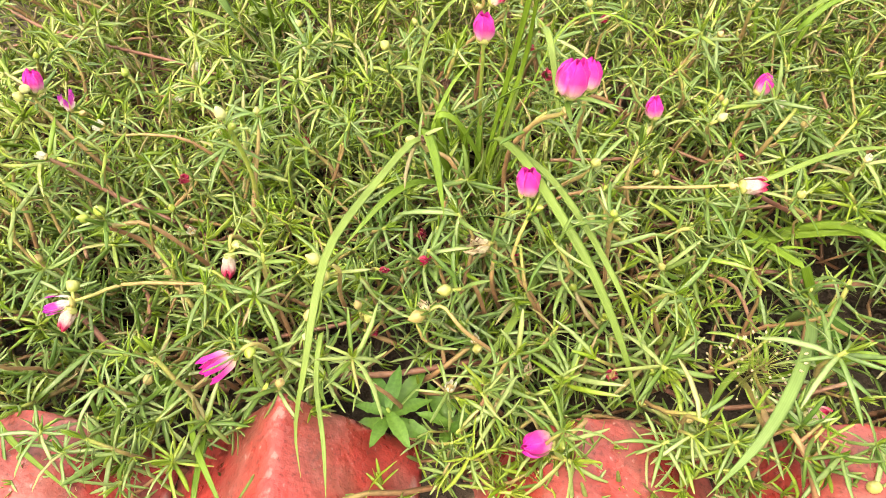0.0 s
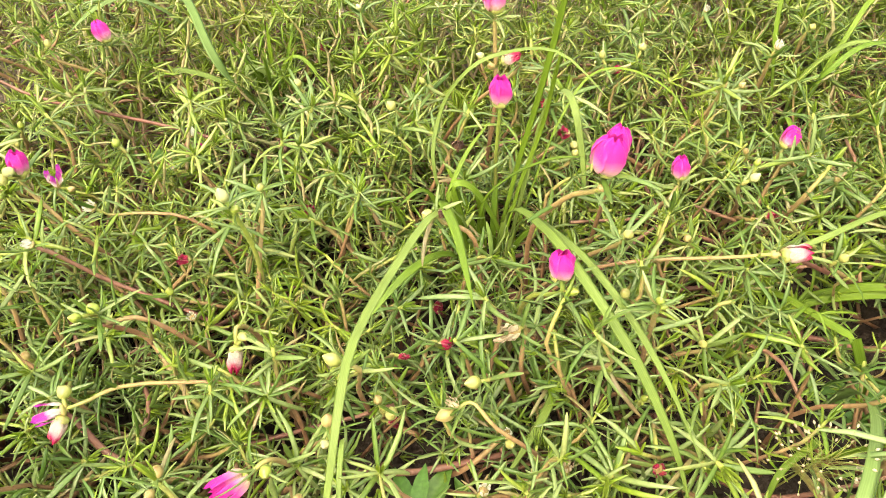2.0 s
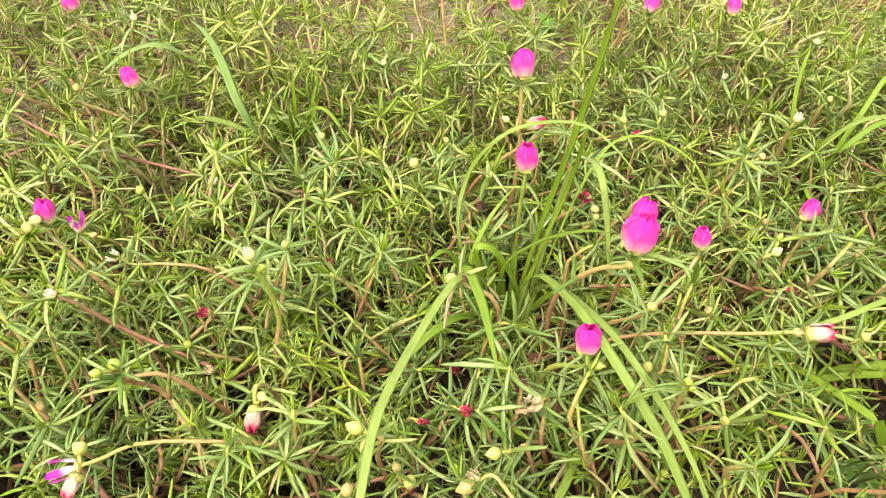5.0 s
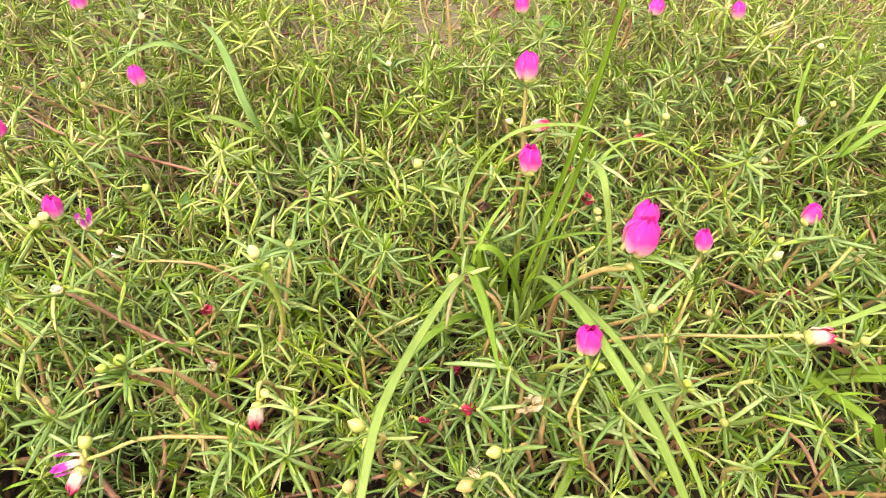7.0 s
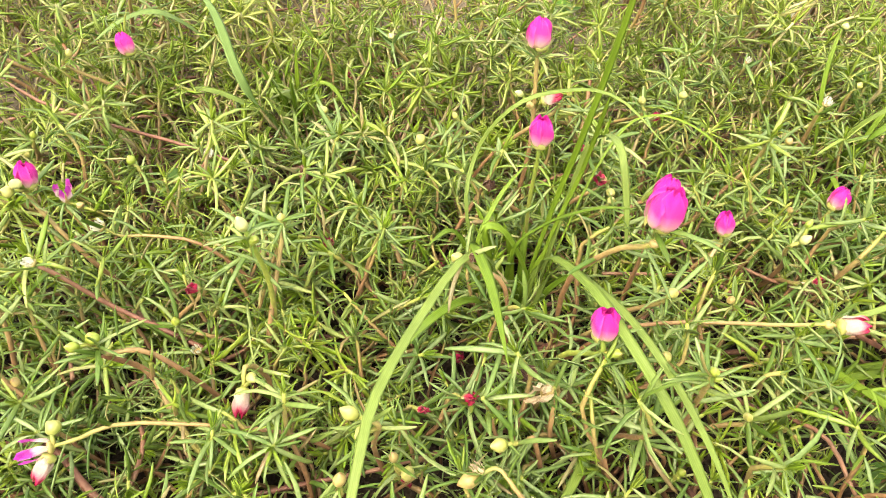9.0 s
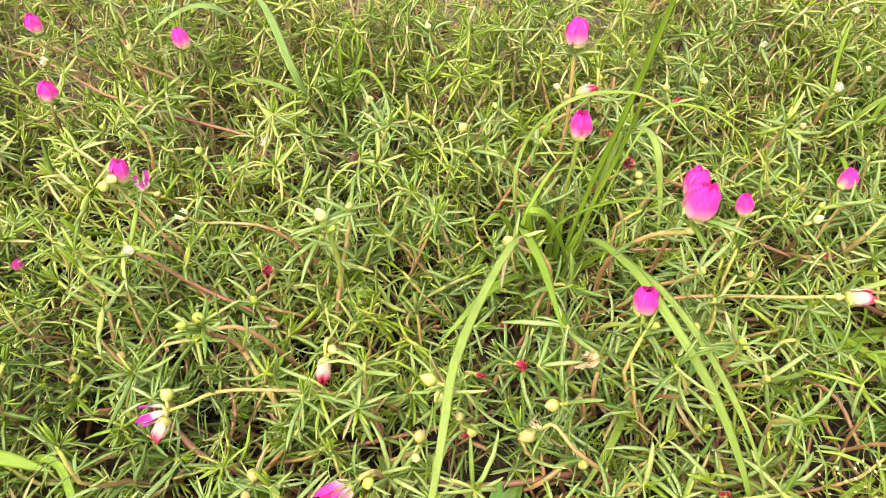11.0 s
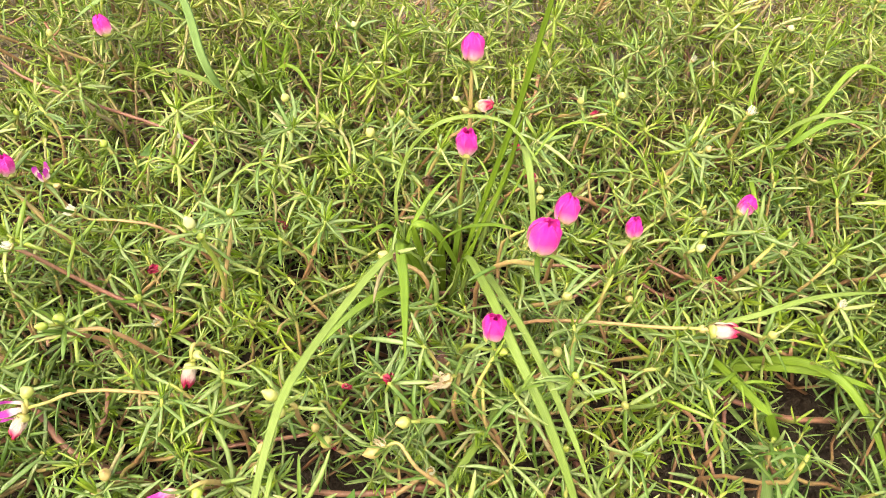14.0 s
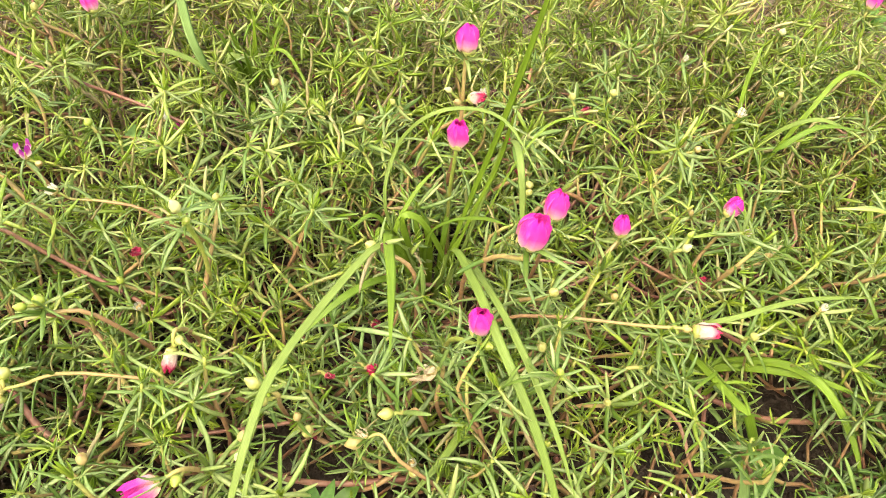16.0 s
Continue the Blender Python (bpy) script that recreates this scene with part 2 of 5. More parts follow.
def brick_material():
    m, n, l, b = shader("red_painted_brick", 0.34, 0.6)
    c = ramp(n, l, grain(n, l, 26, 5), [(0.3, (0.215, 0.026, 0.024)), (0.5, (0.330, 0.036, 0.034)), (0.72, (0.390, 0.085, 0.080))])
    dirt = ramp(n, l, grain(n, l, 15, 7), [(0.45, (0, 0, 0)), (0.62, (0.85, 0.85, 0.85))])
    c = blend(n, l, c, (0.150, 0.066, 0.054), dirt)
    edge = n.new("ShaderNodeNewGeometry").outputs["Pointiness"]
    worn = ramp(n, l, edge, [(0.515, (0, 0, 0)), (0.56, (1, 1, 1))])
    chips = ramp(n, l, grain(n, l, 150, 7), [(0.52, (0, 0, 0)), (0.58, (0.85, 0.85, 0.85))])
    c = blend(n, l, c, (0.44, 0.16, 0.15), blend(n, l, worn, chips, 1.0, "MULTIPLY"))
    scrape = ramp(n, l, grain(n, l, 190, 9, "Object", (1.6, 1.0, 0.35)), [(0.66, (0, 0, 0)), (0.74, (0.6, 0.6, 0.6))])
    c = blend(n, l, c, (0.46, 0.28, 0.26), scrape)
    crack = n.new("ShaderNodeTexVoronoi")
    crack.feature = "DISTANCE_TO_EDGE"
    crack.inputs["Scale"].default_value = 13
    warp = n.new("ShaderNodeTexNoise")
    warp.inputs["Scale"].default_value = 60
    shift = n.new("ShaderNodeVectorMath")
    shift.operation = "MULTIPLY_ADD"
    place = n.new("ShaderNodeTexCoord").outputs["Object"]
    l.new(place, warp.inputs["Vector"])
    l.new(warp.outputs["Color"], shift.inputs[0])
    shift.inputs[1].default_value = (0.03, 0.03, 0.03)
    l.new(place, shift.inputs[2])
    l.new(shift.outputs[0], crack.inputs["Vector"])
    line = ramp(n, l, crack.outputs["Distance"], [(0.0, (0.9, 0.9, 0.9)), (0.030, (0, 0, 0))])
    part_of = ramp(n, l, grain(n, l, 24, 4), [(0.50, (0, 0, 0)), (0.60, (1, 1, 1))])
    c = blend(n, l, c, (0.060, 0.036, 0.034), blend(n, l, line, part_of, 1.0, "MULTIPLY"))
    flake = ramp(n, l, grain(n, l, 22, 8), [(0.615, (0, 0, 0)), (0.67, (0.7, 0.7, 0.7))])
    c = blend(n, l, c, (0.40, 0.27, 0.26), flake)
    pits = ramp(n, l, grain(n, l, 420, 5), [(0.34, (0.5, 0.46, 0.46)), (0.44, (1, 1, 1)), (0.60, (1, 1, 1)), (0.70, (1.3, 1.5, 1.5))])
    c = blend(n, l, c, pits, 0.8, "MULTIPLY")
    l.new(c, b.inputs["Base Color"])
    l.new(ramp(n, l, grain(n, l, 40, 5), [(0.35, (0.20, 0.20, 0.20)), (0.7, (0.50, 0.50, 0.50))]), b.inputs["Roughness"])
    relief(n, l, b, grain(n, l, 130, 9), 0.55, 0.003)
    return m


brick_mat = brick_material()

# ---- mesh builders ----
def mesh(name, verts, faces, material, uvs=None, smooth=True, slots=None):
    me = bpy.data.meshes.new(name)
    me.from_pydata([tuple(v) for v in verts], [], faces)
    for m in (material if isinstance(material, (list, tuple)) else [material]):
        me.materials.append(m)
    if uvs is not None:
        layer = me.uv_layers.new(name="UVMap")
        flat = np.empty((len(me.loops), 2), dtype=np.float32)
        index = np.empty(len(me.loops), dtype=np.int32)
        me.loops.foreach_get("vertex_index", index)
        flat[:] = np.asarray(uvs, dtype=np.float32)[index]
        layer.data.foreach_set("uv", flat.ravel())
    if smooth:
        me.polygons.foreach_set("use_smooth", [True] * len(me.polygons))
    if slots is not None:
        me.polygons.foreach_set("material_index", slots)
    me.update()
    return me


def part(name, me, parent, m=None, label=""):
    ob = new(name, me)
    ob.parent = parent
    if m is not None:
        ob.matrix_local = m
    return tagged(ob, label)


def thing(name, label, category, group="", at=(0, 0, 0)):
    ob = new(name)
    ob.empty_display_size = 0.01
    ob.location = at
    return tagged(ob, label, category, group)


def aim(at, z_axis, spin=0.0, scale=1.0):
    """A pose at a place with its z along a direction."""
    q = Vector(z_axis).normalized().to_track_quat("Z", "Y")
    return Matrix.Translation(at) @ q.to_matrix().to_4x4() @ Matrix.Rotation(spin, 4, "Z") @ Matrix.Scale(scale, 4)


def smooth_line(points, n):
    """A Catmull-Rom line of n + 1 places through a few control places."""
    p = [Vector(q) for q in points]
    p = [2 * p[0] - p[1]] + p + [2 * p[-1] - p[-2]]
    out = []
    spans = len(p) - 3
    for i in range(n + 1):
        s = min(i / n * spans, spans - 1e-6)
        k, t = int(s), s - int(s)
        a, b, c, d = p[k:k + 4]
        out.append(0.5 * (2 * b + (c - a) * t + (2 * a - 5 * b + 4 * c - d) * t * t + (3 * b - a - 3 * c + d) * t ** 3))
    return out


def frames_along(line):
    """Tangent, side and normal at each place of a line."""
    out = []
    side = None
    for i, p in enumerate(line):
        t = (line[min(i + 1, len(line) - 1)] - line[max(i - 1, 0)]).normalized()
        if side is None:
            side = t.cross(Vector((0.13, 0.21, 1))).normalized()
        side = (side - t * side.dot(t)).normalized()
        out.append((t, side, t.cross(side)))
    return out


def tube_data(line, r0, r1, sides=6, knots=0.0, seed=0):
    rng = random.Random(seed)
    verts, faces, uvs = [], [], []
    fr = frames_along(line)
    n = len(line)
    for i, (p, (t, s, b)) in enumerate(zip(line, fr)):
        r = r0 + (r1 - r0) * i / (n - 1)
        r *= 1 + knots * (0.5 if i % 3 == 0 else -0.25) + rng.uniform(-0.06, 0.06)
        for k in range(sides):
            a = 2 * math.pi * k / sides
            verts.append(p + s * (math.cos(a) * r) + b * (math.sin(a) * r))
            uvs.append((i / (n - 1), k / sides))
    for i in range(n - 1):
        for k in range(sides):
            a, b = i * sides + k, i * sides + (k + 1) % sides
            faces.append((a, b, b + sides, a + sides))
    faces.append(tuple(reversed(range(sides))))
    faces.append(tuple(range((n - 1) * sides, n * sides)))
    return verts, faces, uvs


def tube(name, line, r0, r1, material, sides=6, knots=0.0, seed=0):
    v, f, u = tube_data(line, r0, r1, sides, knots, seed)
    return mesh(name, v, f, material, u)


PLAIN = ((-1.0, 0.0), (-0.62, 0.22), (0.0, 0.15), (0.62, 0.22), (1.0, 0.0), (0.0, -0.30))
LEAN_SECTION = ((-1.0, -0.05), (-0.58, 0.20), (0.58, 0.20), (1.0, -0.05))
FAR = ((-1.0, 0.05), (1.0, 0.05), (0.0, -0.3))


def leaf_data(length, width, bend, twist, us, section):
    """A narrow fleshy leaf along x: flat above, rounded below, with a blunt point."""
    verts, uvs, faces = [], [], []
    n, sides = len(us), len(section)
    for u in us:
        w = width * 0.5 * (0.70 + 0.30 * min(u / 0.22, 1.0)) * max(1.0 - max(0.0, (u - 0.62) / 0.38) ** 2.6, 0.0) ** 0.62
        w = max(w, width * 0.10)
        x = length * (u - 0.35 * bend * bend * u ** 3)
        for sy, sz in section:
            verts.append((x, length * twist * u * u + sy * w, length * bend * u * u + sz * w))
            uvs.append((u, 0.5 + 0.5 * sy))
    for i in range(n - 1):
        for k in range(sides):
            a, b = i * sides + k, i * sides + (k + 1) % sides
            faces.append((a, a + sides, b + sides, b))
    return verts, faces, uvs


# mature leaves 0 to 7, young ones 8 to 11: length, width, bend, twist
LEAF_SIZES = [(0.0245, 0.0034, -0.22, 0.06), (0.0225, 0.0033, -0.42, -0.08), (0.0275, 0.0034, -0.10, 0.04), (0.0200, 0.0033, 0.22, 0.0),
              (0.0245, 0.0032, 0.28, -0.10), (0.0215, 0.0034, 0.05, 0.16), (0.0300, 0.0033, -0.55, 0.10), (0.0280, 0.0032, -0.32, 0.30),
              (0.0150, 0.0026, 0.20, 0.03), (0.0115, 0.0022, 0.30, 0.05), (0.0180, 0.0027, 0.12, -0.08), (0.0135, 0.0024, -0.18, 0.05)]
LEAF_STEPS, BED_STEPS = (0, 0.22, 0.52, 0.80, 0.95, 1.0), (0, 0.28, 0.66, 0.93, 1.0)
LEAVES = []
LEAF_SIZES = [(a * 0.87, b * 0.73, c * 1.2, d) for a, b, c, d in LEAF_SIZES]
for i, s in enumerate(LEAF_SIZES):
    lv_, lf_, lu_ = leaf_data(*s, LEAF_STEPS, PLAIN)
    LEAVES.append(mesh("leaf", lv_, lf_, leaf_mat if i < 8 else young_mat, lu_))
LEAVES_BED = [leaf_data(*s, BED_STEPS, LEAN_SECTION) for s in LEAF_SIZES]
LEAVES_FAR = [leaf_data(*s, (0, 0.34, 0.72, 1.0), FAR) for s in LEAF_SIZES]


def leaf_pose(at, tangent, side, normal, angle, around, scale=1.0, roll=0.0):
    """A leaf that leaves a stem at an angle from its tangent, on the given side round it."""
    out = side * math.cos(around) + normal * math.sin(around)
    d = tangent * math.cos(angle) + out * math.sin(angle)
    up = (tangent - d * tangent.dot(d)).normalized()
    m = Matrix((d, up.cross(d), up)).transposed().to_4x4()
    return Matrix.Translation(at) @ m @ Matrix.Rotation(roll, 4, "X") @ Matrix.Scale(scale, 4)


def leaf_plan(line, rng, start, count, whorl, young, spread=(50, 78), big=1.0, stop=0.97):
    """Where leaves sit on a stem: single ones in a spiral from start upwards, a ring of them at the tip, young ones in its middle."""
    fr = frames_along(line)
    n = len(line) - 1
    out = []
    a = rng.uniform(0, 6.28)
    for i in range(count):
        s = start + (stop - start) * (i + rng.uniform(-0.3, 0.3)) / max(count, 1)
        k = max(0, min(n, int(round(s * n))))
        a += 2.399 + rng.uniform(-0.4, 0.4)
        out.append((leaf_pose(line[k], *fr[k], radians(rng.uniform(*spread)), a, rng.uniform(0.60, 1.10), rng.uniform(-0.7, 0.7)), rng.choice((0, 1, 2, 3, 4, 5, 7))))
    for i in range(whorl):
        a += 6.283 / whorl + rng.uniform(-0.25, 0.25)
        out.append((leaf_pose(line[n] - fr[n][0] * rng.uniform(0.0, 0.008), *fr[n], radians(rng.uniform(32, 108)), a, big * rng.uniform(0.50, 1.18), rng.uniform(-0.9, 0.9)), rng.choice((0, 1, 2, 4, 6, 7))))
    for i in range(young):
        a += 2.399
        out.append((leaf_pose(line[n], *fr[n], radians(rng.uniform(14, 48)), a, rng.uniform(0.7, 1.1), 0), rng.choice((8, 9, 10, 11))))
    return out


# ---- flowers, buds and husks ----
def petal_data(radius, height, span, closed, crumple, seed, nu=13, nv=11):
    """One petal of an egg-shaped closed flower: wraps round z by its span, overlapping the next."""
    rng = random.Random(seed)
    ph = [rng.uniform(0, 6.28) for _ in range(4)]
    verts, uvs, faces = [], [], []
    for j in range(nv):
        v = j / (nv - 1)
        prof = max(1 - abs((v * (0.62 + 0.38 * closed) - 0.48) / 0.525) ** 2.7, 0.0015) ** 0.5
        for i in range(nu):
            s = 2 * i / (nu - 1) - 1
            top = 1 - 0.05 * s * s - 0.045 * v * math.cos(5 * s + ph[0]) - 0.06 * v * max(0.0, 1 - abs(s) * 4)
            edge = min(1.0, 0.62 + 1.1 * v)
            a = s * span * edge
            r = radius * (0.92 + 0.08 * math.cos(2.2 * v)) * prof * (1 + 0.15 * s) * (1 + 0.035 * v * math.sin(11 * s + ph[2] + 2 * v) + 0.025 * math.sin(6 * v + 7 * s + ph[1])) * (1 + crumple * (math.sin(5 * a + ph[1]) * v * 0.6 + math.sin(9 * v + 4 * a + ph[2]) * 0.4))
            z = height * v * top * (1 + 0.5 * crumple * math.sin(3 * a + ph[3]) * v)
            verts.append((r * math.cos(a), r * math.sin(a), z))
            uvs.append((0.5 + 0.5 * s, v))
    for j in range(nv - 1):
        for i in range(nu - 1):
            a = j * nu + i
            faces.append((a, a + 1, a + nu + 1, a + nu))
    return verts, faces, uvs


def petal_meshes(name, material, radius, height, span, closed, crumple, kinds=3):
    out = []
    for k in range(kinds):
        v, f, u = petal_data(radius * 0.92, height, span, closed, crumple, k + 11)
        out.append(mesh(name, v, f, material, u))
    return out


PETALS = {
    "pink": petal_meshes("petal", petal_mat, 0.0068, 0.0172, 1.05, 0.96, 0.07),
    "blunt": petal_meshes("petal", petal_mat, 0.0066, 0.0168, 1.05, 0.86, 0.12),
    "wide": petal_meshes("petal", petal_mat, 0.0076, 0.0160, 1.08, 0.97, 0.10),
    "torn": petal_meshes("petal", petal_mat, 0.0060, 0.0205, 0.62, 0.42, 0.12),
    "spent": petal_meshes("petal", spent_mat, 0.0047, 0.0145, 1.0, 0.90, 0.19),
    "crimson": petal_meshes("petal", crimson_mat, 0.0036, 0.0090, 0.80, 0.9, 0.40),
    "purple": petal_meshes("petal", purple_mat, 0.0052, 0.0170, 0.55, 0.45, 0.20),
    "dry": petal_meshes("petal", dry_mat, 0.0052, 0.0115, 0.90, 1.0, 0.32),
    "husk": petal_meshes("tooth", white_mat, 0.0036, 0.0062, 0.42, 0.15, 0.22),
    "straw": petal_meshes("tooth", straw_mat, 0.0050, 0.0120, 0.34, 0.05, 0.35),
}


def bud_data(radius, height, seed=0, rings=10, sides=12):
    """A pointed egg with a seam down two sides, where its two scales meet."""
    verts, uvs, faces = [], [], []
    for j in range(rings):
        v = j / (rings - 1)
        r = radius * max(math.sin(math.pi * min(0.07 + 1.02 * v, 1.0)), 0.0) ** 0.62 if v < 0.84 else radius * 0.62 * max(1 - (v - 0.84) / 0.16, 0.0) ** 1.4
        for i in range(sides):
            a = 2 * math.pi * i / sides
            rr = max(r, 0.0002) * (1 - 0.10 * abs(math.cos(a)) ** 9)
            verts.append((rr * math.cos(a), rr * math.sin(a) * 1.06, height * v))
            uvs.append((i / sides, v))
    for j in range(rings - 1):
        for i in range(sides):
            a, b = j * sides + i, j * sides + (i + 1) % sides
            faces.append((a, b, b + sides, a + sides))
    faces.append(tuple(reversed(range(sides))))
    faces.append(tuple(range((rings - 1) * sides, rings * sides)))
    return verts, faces, uvs


BUDS = {k: [mesh("bud", *bud_data(0.0032, 0.0090)[:2], m, bud_data(0.0032, 0.0090)[2]),
            mesh("bud", *bud_data(0.0035, 0.0076)[:2], m, bud_data(0.0035, 0.0076)[2])] for k, m in BUD.items()}
v_, f_, u_ = petal_data(0.0058, 0.0062, 1.15, 0.55, 0.03, 5, 9, 6)
SEPAL = mesh("sepal", v_, f_, BUD["cream"], u_)
v_, f_, u_ = bud_data(0.0034, 0.0044)
CALYX = mesh("calyx", v_, f_, BUD["green"], u_)
SMALL_CALYX = mesh("calyx", v_, f_, BUD["tan"], u_)


def closed_flower(parent, m, kind, rng, size=1.0):
    """Overlapping petals in two bract scales on a small green base; spent, dried and split ones alike."""
    wilted = kind not in ("pink", "wide", "torn", "blunt")
    f = part({"husk": "seed_husk", "straw": "dry_husk", "dry": "dry_flower", "crimson": "spent_flower", "spent": "spent_flower"}.get(kind, "flower"),
             SMALL_CALYX if wilted else CALYX, parent, m @ Matrix.Scale(size, 4),
             {"pink": "closed magenta flower with a pale yellow-pink base", "wide": "half-closed magenta flower", "blunt": "closed magenta flower with a ragged blunt top", "torn": "drooping magenta flower with parted petals", "spent": "spent cream flower with crimson tip",
              "crimson": "shrivelled crimson flower", "purple": "torn purple and white flower", "dry": "dried brown flower",
              "husk": "split white seed husk", "straw": "straw-coloured dry husk"}[kind])
    count = {"torn": 4, "blunt": 5, "pink": 5, "wide": 5, "spent": 4, "crimson": 4, "purple": 4, "dry": 4, "husk": 7, "straw": 6}[kind]
    a0 = rng.uniform(0, 6.28)
    for i in range(count):
        tilt = rng.uniform(-3, 6) if kind in ("pink", "wide", "spent", "blunt") else rng.uniform(-10, 16)
        a = a0 + 6.283 * i / count
        pm = Matrix.Translation((0, 0, 0.0016)) @ Matrix.Rotation(a, 4, "Z") @ Matrix.Rotation(radians(tilt), 4, "Y") @ Matrix.Diagonal((1, 1, rng.uniform(0.93, 1.05), 1))
        part("tooth" if kind in ("husk", "straw") else "petal", rng.choice(PETALS[kind]), f, pm)
    if kind == "blunt":
        for i in range(3):
            part("petal", rng.choice(PETALS["pink"]), f, Matrix.Translation((0, 0, 0.0016)) @ Matrix.Rotation(a0 + 2.09 * i, 4, "Z") @ Matrix.Diagonal((0.84, 0.84, 0.88, 1)))
    if kind in ("pink", "wide", "spent", "blunt"):
        for i in range(2):
            part("sepal", SEPAL, f, Matrix.Rotation(a0 + 0.4 + 3.14 * i, 4, "Z") @ Matrix.Scale(1.0 if kind != "spent" else 0.78, 4))
    return f


HEADS = []


def shoot(at, base=None, d=(0, -0.15, 1), head="pink", size=1.0, buds=(), leaves=6, whorl=7, seed=0, label="", stem=None, lift=0.5, spin=None, via=None, thick=1.0, start=0.42, stop=0.97):
    """A moss rose shoot whose head stands at a place: stem, leaves, and a flower, bud or husk at its tip."""
    rng = random.Random(seed * 7 + 3)
    HEADS.append(at)
    at, d = Vector(at), Vector(d).normalized()
    if base is None:
        a = rng.uniform(0, 6.28)
        r = at.z * rng.uniform(0.3, 0.8)
        base = (at.x + r * math.cos(a), at.y + abs(r * math.sin(a)), 0.004)
    base = Vector(base)
    tall = {"torn": 0.019, "pink": 0.018, "blunt": 0.017, "wide": 0.0165, "spent": 0.0165, "crimson": 0.009, "purple": 0.017, "dry": 0.0115, "husk": 0.006, "straw": 0.012, "none": 0.0}.get(head, 0.0105)
    foot = at - d * (tall * size * lift)
    mids = [Vector(q) for q in via] if via else [base.lerp(foot, 0.5) + Vector((rng.uniform(-.006, .006), rng.uniform(-.006, .006), 0.006))]
    line = smooth_line([base] + mids + [foot - d * 0.010, foot], 14)
    root = thing("moss_rose_shoot", label or "moss rose shoot with narrow fleshy green leaves", "plant", "moss rose shoots", base)
    inv = Matrix.Translation(-base)
    local = [inv @ p for p in line]
    part("stem", tube("stem", local, 0.0016 * thick * (0.85 + 0.3 * rng.random()), 0.0012 * thick, stem or stem_mat, 7, 0.10, seed), root)
    for m, k in leaf_plan(local, rng, start, leaves, whorl, 0, (50, 78), 1.05, stop):
        part("leaf", LEAVES[k], root, m)
    hm = aim(inv @ foot, d, rng.uniform(0, 6.28) if spin is None else spin)
    if head in PETALS:
        closed_flower(root, hm, head, rng, size)
    elif head in BUDS:
        part("bud", rng.choice(BUDS[head]), root, hm @ Matrix.Scale(size, 4), {"green": "round green bud", "cream": "pale yellow pointed bud", "tan": "tan ripening bud", "white": "cream-white bud"}[head])
    for kind, dx, dy, dz, s in buds:
        o = Vector((dx, dy, dz))
        bd = (d + o.normalized() * 0.9).normalized()
        tip = inv @ (at + o)
        start = min(local[6:], key=lambda p: abs(p.z - (tip.z - 0.006)) + 0.2 * (p - tip).length)
        part("bud_stalk", tube("bud_stalk", smooth_line([start, start.lerp(tip, 0.55), tip - bd * 0.004], 4), 0.0011, 0.0010, green_stem_mat, 6), root)
        if kind in PETALS:
            closed_flower(root, aim(tip - bd * 0.005, bd), kind, rng, s)
        else:
            part("bud", rng.choice(BUDS[kind]), root, aim(tip - bd * 0.005, bd, rng.uniform(0, 6), s), {"green": "round green bud", "cream": "pale yellow pointed bud", "tan": "tan ripening bud", "white": "cream-white bud"}[kind])
    return root


# ---- grass ----
def blade_data(points, width, fold=0.25, turn=0.0, n=22, base_width=0.6, taper=0.6):
    """A grass blade: a folded ribbon of two thin layers through control places, tapering to its tip."""
    line = smooth_line(points, n)
    verts, uvs, faces = [], [], []
    for i, p in enumerate(line):
        u = i / n
        t = (line[min(i + 1, n)] - line[max(i - 1, 0)]).normalized()
        side = t.cross(Vector((0, -0.35, 1))).normalized()
        side = Matrix.Rotation(turn * (0.6 + 0.4 * u), 3, t) @ side
        up = side.cross(t)
        w = 0.5 * width * (base_width + (1 - base_width) * min(u / 0.3, 1)) * max(1 - max(0.0, (u - taper) / (1 - taper)) ** 2.0, 0.04)
        for s, h in ((-1, fold), (-0.5, fold * 0.45), (0, -0.06), (0.5, fold * 0.45), (1, fold)):
            verts.append(p + side * (s * w) + up * (h * w))
            uvs.append((u, 0.5 + 0.5 * s))
    low = len(verts)
    for i in range(n + 1):
        a, b = verts[i * 5], verts[i * 5 + 4]
        nrm = (verts[i * 5 + 2] - (a + b) * 0.5)
        verts.append(verts[i * 5 + 2] + (nrm.normalized() if nrm.length > 1e-7 else Vector((0, 0, -1))) * 0.00035)
        uvs.append((i / n, 0.5))
    for i in range(n):
        for k in range(4):
            a = i * 5 + k
            faces.append((a, a + 1, a + 6, a + 5))
        a, b = i * 5, (i + 1) * 5
        faces.append((a, b, low + i + 1, low + i))
        faces.append((a + 4, low + i, low + i + 1, b + 4))
    return verts, faces, uvs


def blade(parent, points, width, material=None, fold=0.25, turn=0.0, label="", base_width=0.6, taper=0.6):
    v, f, u = blade_data(points, width, fold, turn, 22, base_width, taper)
    o = Vector(parent.location)
    return part("blade", mesh("blade", [q - o for q in v], f, material or grass_mat, u), parent, None, label)

# ---- ground ----
def ground_height(x, y):
    h = 0.010 * (noise.noise((x * 5, y * 5, 0.3))) + 0.005 * noise.noise((x * 19, y * 19, 1.7)) + 0.003 * noise.noise((x * 55, y * 55, 4.1))
    h -= 0.014 * math.exp(-((x - 0.262) ** 2 + (y - 0.285) ** 2) / 0.005)
    return (h - 0.004) * max(0.0, 1 - max(0.0, math.hypot(x, y - 0.6) - 1.6) / 2)


